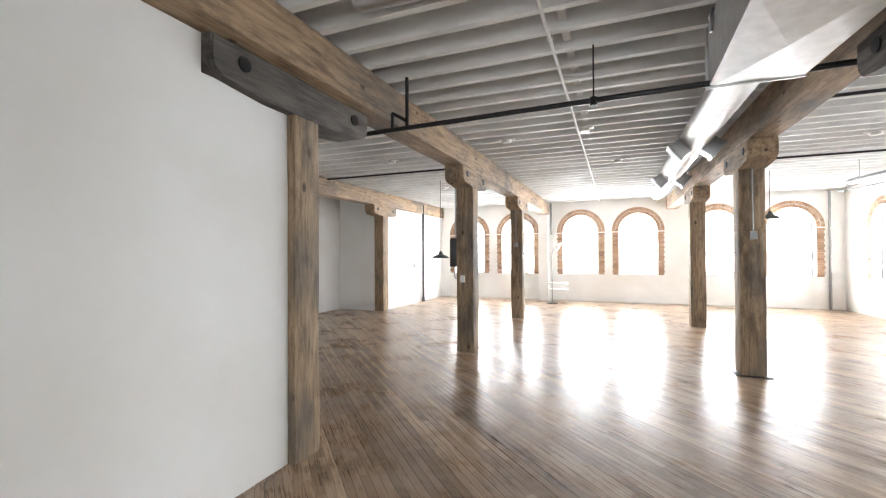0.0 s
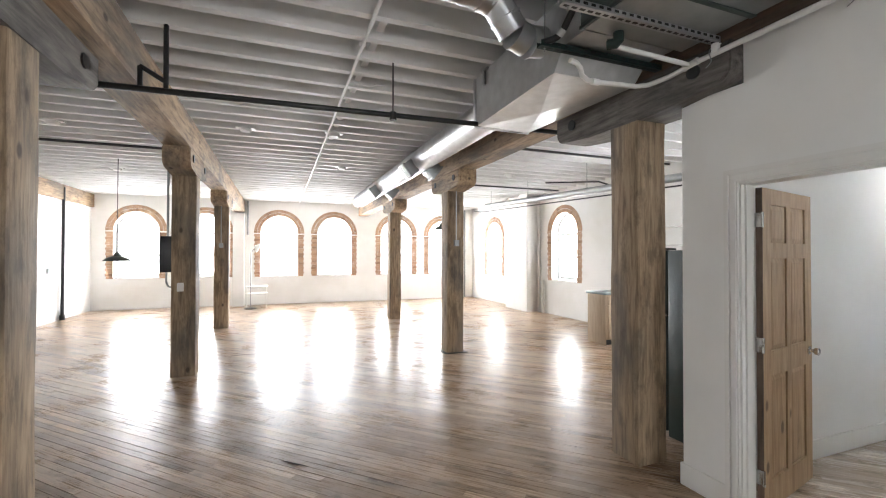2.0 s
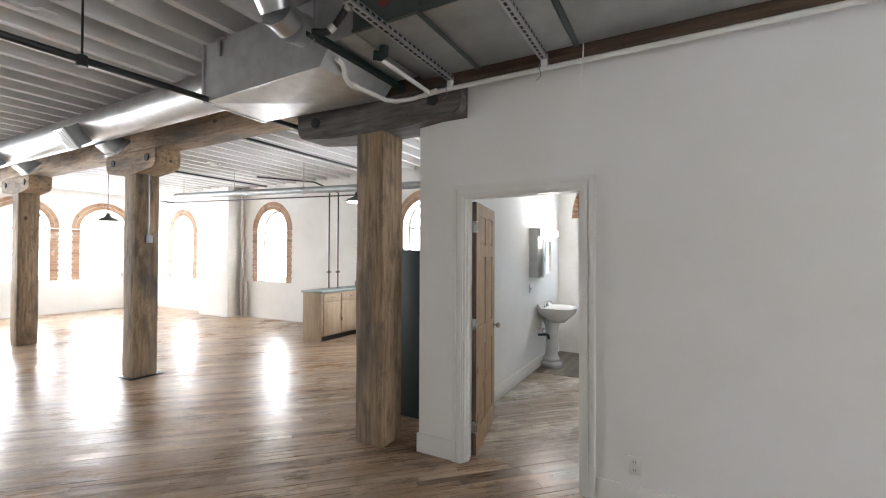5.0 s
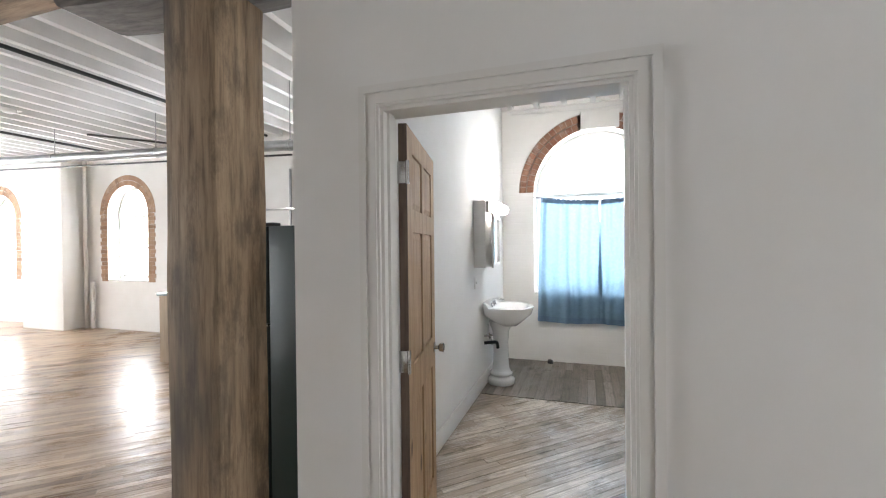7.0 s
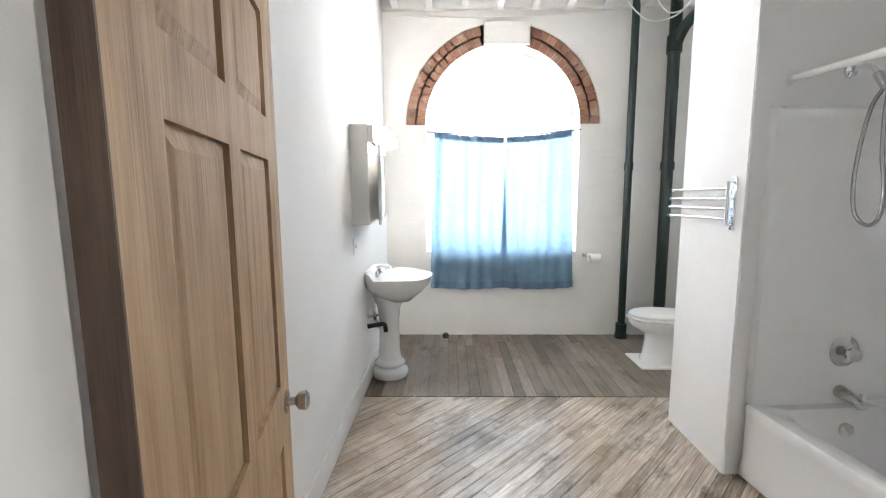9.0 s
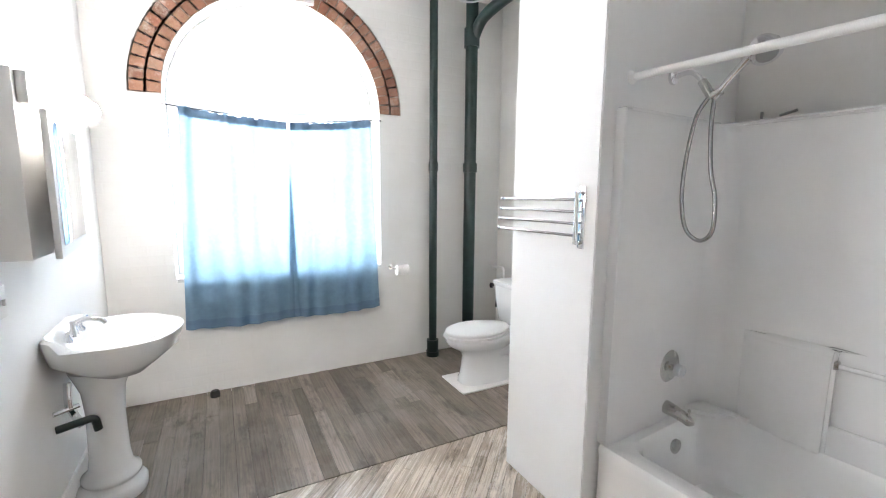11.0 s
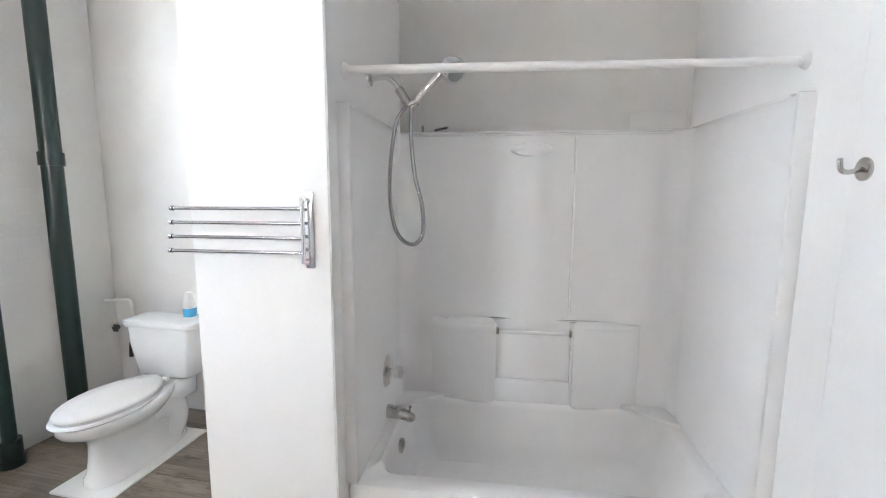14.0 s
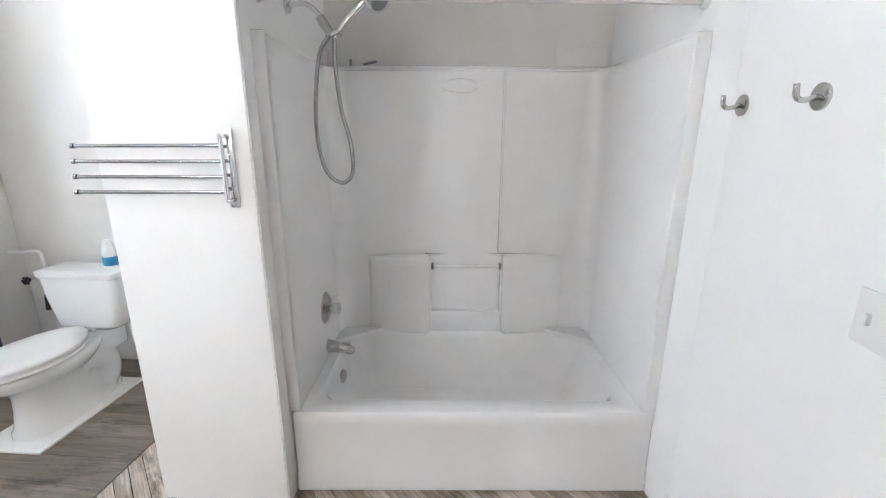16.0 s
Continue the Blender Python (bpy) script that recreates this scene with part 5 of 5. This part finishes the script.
sv = thing("water_supply", (TX, TY, 0.0), "white pipe and dark shut-off valve beside the toilet", "pipe")
bm = B()
tube(bm, [(0.725, -0.06, 0.80), (0.53, -0.06, 0.815), (0.505, -0.06, 0.81), (0.495, -0.06, 0.79), (0.49, -0.06, 0.0)], 0.011, 10)
part("pipe", bm, M_PLASTIC, sv)
bm = B()
tube(bm, [(0.49, -0.06, 0.67), (0.46, 0.08, 0.67)], 0.012, 10)
part("stub", bm, M_CHROME, sv)
bm = B()
for k in range(6):
    a = math.pi * k / 3
    tube(bm, [(0.455, 0.10, 0.67), (0.455 + 0.026 * math.cos(a), 0.105, 0.67 + 0.026 * math.sin(a))], 0.007, 6)
tube(bm, [(0.46, 0.08, 0.67), (0.454, 0.115, 0.67)], 0.014, 10)
part("valve_wheel", bm, M_BLACK, sv)
bt = thing("spray_bottle", (TX - 0.14, TY + 0.11, 0.7825), "white bottle with a blue band on the toilet tank", "bottle")
bm = B()
lathe(bm, [(0.036, 0.0), (0.038, 0.05), (0.037, 0.07), (0.036, 0.10), (0.022, 0.155), (0.016, 0.165)], 20)
part("body", bm, M_PLASTIC, bt)
bm = B()
lathe(bm, [(0.0375, 0.012), (0.0392, 0.03), (0.039, 0.062), (0.0385, 0.066)], 20)
part("band", bm, M_BLUE, bt, "blue label band")

# ---- bathroom: tub in its glass-fibre surround ----
X0, X1, YF, YB = 2.06, 3.60, 0.15, -0.70
tub = thing("bathtub", (2.838, 0.088, 0), "white glass-fibre bathtub with moulded surround", "bathtub", rz=4.6)
hw = (X1 - X0) / 2


def rr2(x0, x1, y0, y1, z, r, n=6):
    out = []
    for cx, cy, a0 in ((x1 - r, y1 - r, 0), (x0 + r, y1 - r, 90), (x0 + r, y0 + r, 180), (x1 - r, y0 + r, 270)):
        for k in range(n + 1):
            a = radians(a0 + 90 * k / n)
            out.append(Vector((cx + r * math.cos(a), cy + r * math.sin(a), z)))
    return out


D = YB - YF
bm = B()
loft(bm, [rr2(-hw - 0.015, hw, D, 0.0, 0.012, 0.012), rr2(-hw - 0.015, hw, D, 0.0, 0.06, 0.012), rr2(-hw - 0.015, hw, D, -0.012, 0.10, 0.012), rr2(-hw - 0.015, hw, D, -0.014, 0.34, 0.012), rr2(-hw - 0.015, hw, D, -0.006, 0.385, 0.012), rr2(-hw - 0.012, hw - 0.004, D, -0.016, 0.402, 0.015), rr2(-hw + 0.075, hw - 0.085, D + 0.05, -0.10, 0.402, 0.09), rr2(-hw + 0.10, hw - 0.10, D + 0.07, -0.125, 0.37, 0.11), rr2(-hw + 0.19, hw - 0.125, D + 0.10, -0.155, 0.14, 0.12), rr2(-hw + 0.26, hw - 0.17, D + 0.15, -0.20, 0.075, 0.11)])
part("tub", bm, M_FIBRE, tub, smooth=50)
bm = B()
# the moulded surround: one U of sheet with rounded corners
def u_path(inset):
    r = 0.10
    pts = [(-hw + inset, -0.02)]
    for k in range(7):
        a = radians(180 + 90 * k / 6)
        pts.append((-hw + inset + r + r * math.cos(a), D + 0.03 + r + r * math.sin(a)))
    for k in range(7):
        a = radians(270 + 90 * k / 6)
        pts.append((hw - inset - r + r * math.cos(a), D + 0.03 + r + r * math.sin(a)))
    return pts + [(hw - inset, -0.02)]
inner = u_path(0.035)
rings = []
for z, d in ((0.395, 0.0), (0.43, 0.012), (0.9, 0.018), (1.84, 0.02), (1.875, 0.014), (1.885, -0.01)):
    rings.append([Vector((x + (-d * 0.3 if x > 0.6 else d * 0.3 if x < -0.6 else 0), y - (d if y < D + 0.1 else 0), z)) for x, y in inner])
loft(bm, rings, caps=False, closed=False)
sur = part("surround", bm, M_FIBRE, tub, smooth=50)
for s in (-1, 1):
    x = s * hw
    part("front_flange", box(B(), min(x + s * 0.022, x - s * 0.038), max(x + s * 0.022, x - s * 0.038), -0.034, -0.014, 0.404, 1.893, 0.009), M_FIBRE, tub)
    part("top_flange", box(B(), min(x + s * 0.02, x - s * 0.034), max(x + s * 0.02, x - s * 0.034), D + 0.06, -0.061, 1.872, 1.895, 0.004), M_FIBRE, tub)
part("back_flange", box(B(), -hw + 0.03, hw - 0.03, D - 0.05, D + 0.028, 1.872, 1.895, 0.004), M_FIBRE, tub)
# moulded back: two raised shoulders, a soap ledge and a grab bar between them
cxm = -0.01
for s, w in ((1, 0.38), (-1, 0.38)):
    a = cxm + s * 0.20
    b = a + s * w
    rings = []
    for z, d in ((0.39, 0.052), (0.80, 0.046), (0.85, 0.040), (0.88, 0.008)):
        y0 = D + 0.012
        prof = [(a, y0), (a, y0 + d), (a + s * 0.05, y0 + d + 0.006), (b - s * 0.12, y0 + d * 0.9), (b, y0)]
        rings.append([Vector((x, y, z)) for x, y in prof])
    bm = B()
    loft(bm, rings)
    bmesh.ops.bevel(bm, geom=list(bm.edges), offset=0.014, segments=3, affect="EDGES")
    part("shoulder", bm, M_FIBRE, tub, smooth=60)
part("soap_ledge", box(B(), cxm - 0.205, cxm + 0.205, D + 0.012, D + 0.05, 0.39, 0.535, 0.015), M_FIBRE, tub)
bm = B()
tube(bm, [(cxm - 0.2, D + 0.058, 0.815), (cxm + 0.2, D + 0.058, 0.815)], 0.011, 10)
part("grab_bar", bm, M_FIBRE, tub)
for s in (-1, 1):
    part("bar_socket", box(B(), cxm + s * 0.195 - 0.008, cxm + s * 0.195 + 0.008, D + 0.045, D + 0.075, 0.80, 0.835, 0.003), M_NICKEL, tub, "small grey bar end")
for x in (cxm - 0.19,):
    part("panel_rib", box(B(), x - 0.006, x + 0.006, D + 0.008, D + 0.026, 0.89, 1.87, 0.004), M_FIBRE, tub)
bm = B()
lathe(bm, [(0.004, 0.0), (0.11, 0.0), (0.095, 0.012), (0.02, 0.014)], 24, (0, 0, 0), 1.0, 0.34)
bmesh.ops.transform(bm, matrix=Matrix.Translation((0.03, D + 0.011, 1.80)) @ Matrix.Rotation(radians(-90), 4, "X"), verts=bm.verts)
part("soap_dish", bm, M_FIBRE, tub, "shallow oval moulding")
for sx in (-1, 1):
    bm = B()
    loft(bm, [[Vector((sx * (hw - 0.04), D + 0.04, z)), Vector((sx * (hw - 0.30), D + 0.04, z)), Vector((sx * (hw - 0.04), D + 0.22, z - 0.0))] for z in (0.404, 0.425)])
    part("corner_shelf", bm, M_FIBRE, tub, smooth=None)

WX = 3.612
mixer = thing("shower_mixer", (WX, -0.33, 0.685), "round chrome shower mixer with a clear knob", "faucet")
bm = B()
tube(bm, [(0.0, 0, 0), (-0.006, 0, 0), (-0.016, 0, 0), (-0.02, 0, 0)], [0.085, 0.085, 0.07, 0.03], 28)
part("plate", bm, M_NICKEL, mixer)
bm = B()
tube(bm, [(-0.02, 0, 0), (-0.045, 0, 0), (-0.05, 0, 0), (-0.08, 0, 0), (-0.085, 0, 0)], [0.018, 0.018, 0.032, 0.032, 0.022], 8)
part("knob", bm, M_CHROME, mixer)
spt = thing("tub_spout", (WX, -0.335, 0.47), "brushed metal tub spout with diverter", "spout")
bm = B()
tube(bm, [(0, 0, 0.0), (-0.004, 0, 0.0), (-0.06, 0, -0.004), (-0.11, 0, -0.012), (-0.135, 0, -0.025), (-0.14, 0, -0.035)], [0.034, 0.034, 0.030, 0.027, 0.024, 0.016], 18)
part("body", bm, M_NICKEL, spt)
bm = B()
tube(bm, [(-0.125, 0, 0.0), (-0.125, 0, 0.03)], 0.005, 8)
lathe(bm, [(0.004, 0.03), (0.009, 0.033), (0.004, 0.042)], 10, (-0.125, 0, 0))
part("diverter", bm, M_NICKEL, spt)
ov = thing("overflow_plate", (3.53, -0.32, 0.30), "round chrome overflow plate in the tub", "drain plate")
bm = B()
tube(bm, [(0.006, 0, 0), (-0.008, 0, 0), (-0.014, 0, 0)], [0.036, 0.036, 0.02], 20)
part("plate", bm, M_NICKEL, ov)

shw = thing("hand_shower", (3.646, -0.25, 2.065), "chrome hand shower on a wall arm with a long hose", "shower")
bm = B()
tube(bm, [(0.0, 0, 0), (-0.012, 0, 0), (-0.02, 0, 0)], [0.033, 0.030, 0.014], 18)
part("flange", bm, M_CHROME, shw)
bm = B()
tube(bm, curve_pts([(-0.01, 0, 0), (-0.08, 0, 0.005), (-0.13, 0, -0.03), (-0.165, 0, -0.085)], 6), 0.011, 10)
part("arm", bm, M_CHROME, shw)
bm = B()
tube(bm, [(-0.14, 0, -0.045), (-0.185, 0, -0.115)], 0.019, 12)
tube(bm, [(-0.185, 0, -0.115), (-0.225, 0, -0.10)], 0.018, 12)
part("bracket", bm, M_NICKEL, shw)
bm = B()
tube(bm, [(-0.20, 0, -0.125), (-0.25, 0.01, -0.07), (-0.33, 0.02, 0.0), (-0.36, 0.025, 0.012)], [0.012, 0.013, 0.016, 0.02], 12)
part("handle", bm, M_CHROME, shw)
bm = B()
dv = Vector((-0.45, 0.35, -0.65)).normalized()
c0 = Vector((-0.385, 0.03, 0.018))
tube(bm, [c0 - dv * 0.035, c0 - dv * 0.028, c0, c0 + dv * 0.03, c0 + dv * 0.034], [0.02, 0.042, 0.054, 0.054, 0.048], 20)
head = part("head", bm, M_CHROME, shw)
bm = B()
tube(bm, [c0 + dv * 0.0345, c0 + dv * 0.038], 0.036, 18)
part("nozzles", bm, M_STEEL_GREY, head, "grey nozzle face")
bm = B()
tube(bm, curve_pts([(-0.175, 0, -0.115), (-0.125, 0.0, -0.20), (-0.10, 0.01, -0.40), (-0.105, 0.02, -0.56), (-0.14, 0.03, -0.68), (-0.205, 0.03, -0.725), (-0.255, 0.03, -0.68), (-0.25, 0.02, -0.55), (-0.215, 0.01, -0.42), (-0.195, 0.0, -0.25), (-0.198, 0.0, -0.125)], 8), 0.009, 10)
part("hose", bm, M_BAR, shw, "ribbed steel hose")

rod = thing("shower_rod", ((PART_E + 3.64) / 2 + 0.005, -0.06, 2.0), "white shower curtain rod across the tub", "curtain rod")
lean = lambda x: (x, 0.055 + 0.055 * x / 0.79, 0.012 + 0.012 * x / 0.79)
h = (3.61 - PART_E) / 2
for a, b, r in ((-h + 0.02, -0.05, 0.0135), (-0.05, h - 0.02, 0.016)):
    bm = B()
    tube(bm, [lean(a), lean(b)], r, 14)
    part("tube", bm, M_PLASTIC, rod)
for s in (-1, 1):
    bm = B()
    tube(bm, [lean(s * h), lean(s * (h - 0.012)), lean(s * (h - 0.03))], [0.03, 0.028, 0.018], 16)
    part("end_cap", bm, M_PLASTIC, rod)
acc = single("access_panel", box(B(), 2.165, 2.43, BATH_S + 0.0005, BATH_S + 0.014, 1.90, 2.0, 0.003), M_TRIM, "small white access panel above the surround", "panel")
cl = thing("pipe_clip", (3.55, BATH_S, 1.93), "small dark metal bracket on the plaster", "bracket")
bm = B()
tube(bm, [(0, 0.002, -0.02), (0, 0.05, -0.02), (0, 0.05, 0.02)], 0.007, 8)
part("stub", bm, M_STEEL_GREY, cl)
bm = B()
tube(bm, [(-0.06, 0.002, 0.0), (-0.14, 0.03, 0.01)], 0.007, 8)
part("hook", bm, M_STEEL_GREY, cl)

tr = thing("towel_rack", (3.685, 0.225, 1.435), "chrome swing-arm towel rack with four bars", "towel rack")
part("backplate", box(B(), -0.018, 0.018, 0.0005, 0.008, -0.135, 0.135, 0.002), M_CHROME, tr)
bm = B()
tube(bm, [(0.012, 0.03, -0.115), (0.012, 0.03, 0.115)], 0.008, 10)
for z in (-0.11, 0.11):
    box(bm, -0.005, 0.02, 0.008, 0.034, z - 0.006, z + 0.006, 0.002)
part("pivot", bm, M_CHROME, tr)
for k, z in enumerate((0.078, 0.026, -0.026, -0.078)):
    bm = B()
    e = (0.535, 0.035 + 0.006 * k, z - 0.004)
    tube(bm, [(0.012, 0.03, z), e], 0.0065, 10)
    tube(bm, [e, (e[0] + 0.012, e[1], e[2])], 0.0095, 10)
    # Bars take the darkened metal so their shading reads against the white wall.
    part("bar", bm, M_BAR, tr)
for y in (0.209, 0.523):
    hk = thing("robe_hook", (PART_E, y, 1.64), "round brushed metal robe hook on white wall", "hook", "robe hooks")
    bm = B()
    tube(bm, [(0.0005, 0, 0), (0.006, 0, 0), (0.009, 0, 0)], [0.032, 0.032, 0.026], 24)
    part("plate", bm, M_NICKEL, hk)
    bm = B()
    tube(bm, curve_pts([(0.008, 0, 0.0), (0.04, 0, -0.008), (0.058, 0, 0.0), (0.062, 0, 0.03)], 5), 0.007, 10)
    part("prong", bm, M_NICKEL, hk)
sp2 = thing("switch_plate", (PART_E, 0.815, 1.19), "white double switch plate beside the door", "switch", "switch plates")
part("plate", box(B(), 0.0005, 0.007, -0.06, 0.06, -0.06, 0.06, 0.003), M_PLASTIC, sp2)
for y in (-0.023, 0.023):
    part("toggle", box(B(), 0.0072, 0.018, y - 0.005, y + 0.005, -0.012, 0.012, 0.002), M_PLASTIC, sp2)
bm = B()
box(bm, -1.62, -0.72, 7.66, 7.675, 0.0005, 0.004)
single("floor_crack_strip", bm, M_SUB, "dark narrow strip set in the floor", "floor strip")
bm = B()
tube(bm, [(-0.875, 3.752, 0.001), (-0.84, 3.722, 0.0015), (-0.76, 3.648, 0.0015), (-0.708, 3.60, 0.001)], [0.002, 0.006, 0.005, 0.002], 6)
single("floor_gash", bm, M_SUB, "short dark splintered gap between floor strips", "floor gash")


# ---- floors, board by board ----
single("floor", box(B(), X_W2 - 0.3, X_E + THICK, Y_S - 0.3, Y_N + THICK, -0.2, -0.019), M_SUB, "dark subfloor under worn oak strips", "floor", kind="structure")
SEAM = 4.48
D1, D2 = Vector((1, -1, 0)).normalized(), Vector((1, 1, 0)).normalized()


def clip_run(v, x0, x1, y0, y1):
    """Where the strip at distance v across the diagonal lies within a rectangle."""
    k = 1 / math.sqrt(2)
    lo, hi = max((x0 - v * k) / k, (v * k - y1) / k), min((x1 - v * k) / k, (v * k - y0) / k)
    return lo, hi


rr = random.Random(5)


def strip(bm, u0, u1, v, w, top, base=Vector(), tilt=True):
    lean = top + (rr.uniform(-0.0022, 0.0006) if tilt else 0.0)
    q = [D1 * u + D2 * (v + dv) + Vector((0, 0, z if z < -0.01 else (top if dv else lean))) - base for z in (-0.018, top) for u, dv in ((u0, 0), (u1, 0), (u1, w), (u0, w))]
    hexa(bm, [q[i] for i in (0, 1, 2, 3, 4, 5, 6, 7)])


floor_main = thing("floor_strips", (0, 0, 0), "worn brown oak strip floor laid diagonally with a glossy finish", "floor", kind="structure")
rest, rest_bath = B(), B()
W = 0.062
count = 0
made = {}
for x0, x1, y0, y1 in ((X_W2, X_E, 2.44, Y_N), (X_W2, PART_W + 0.15, Y_S, 2.44), (PART_W + 0.15, SEAM, BATH_S, 2.44)):
    v = (x0 + y0) / math.sqrt(2)
    v = math.floor(v / W) * W
    while v < (x1 + y1) / math.sqrt(2):
        lo, hi = clip_run(v + W / 2, x0, x1, y0, y1)
        lo, hi = lo - 0.034, hi + 0.034
        u = lo - rr.uniform(0, 1.0)
        while u < hi:
            L = rr.choice((0.7, 1.0, 1.3, 1.7))
            a, b = max(u, lo), min(u + L, hi)
            u += L
            if b - a < 0.03:
                continue
            c = D1 * ((a + b) / 2) + D2 * v
            near = (-1.7 < c.x < 1.5 and 0.9 < c.y < 3.4 or 2.1 < c.x < SEAM and 0.3 < c.y < 2.2) and b - a == L
            top = rr.uniform(-0.0014, 0.0)
            if near and count < 290:
                count += 1
                in_bath = c.x > PART_E
                key = (L, in_bath)
                if key not in made:
                    t = B()
                    strip(t, -L / 2 + 0.0008, L / 2 - 0.0008, 0, W - 0.0034, 0.0, Vector(), False)
                    first = mesh_ob("strip", t, M_FLOOR_BATH if in_bath else M_FLOOR)
                    made[key] = first.data
                    ob = first
                else:
                    ob = new("strip", made[key])
                ob.parent = floor_main
                ob.location = c + Vector((0, 0, top))
                ob.rotation_euler = D1 * rr.uniform(-0.012, 0.012)
            else:
                strip(rest_bath if x0 == PART_W + 0.15 else rest, a + 0.0008, b - 0.0008, v, W - 0.0034, top)
        v += W
rest_ob = part("strips", rest, M_FLOOR, floor_main, smooth=None)
rest_ob["kind"] = "stuff"
part("strips", rest_bath, M_FLOOR_BATH, floor_main, "paler worn strips in the bathroom", smooth=None)["kind"] = "stuff"
boards = thing("floor_boards", (0, 0, 0), "weathered grey boards by the bathroom window", "floor", kind="structure")
y = BATH_S
while y < BATH_N:
    x = SEAM + 0.003
    first = True
    while x < X_E:
        L = rr.uniform(0.5, 1.3)
        b = min(x + L, X_E)
        part("board", box(B(), x + 0.001, b - 0.001, y + 0.0015, min(y + 0.083, BATH_N) - 0.001, -0.018, rr.uniform(0.003, 0.006)), M_FLOOR_GREY, boards, smooth=None)
        x = b
    y += 0.083
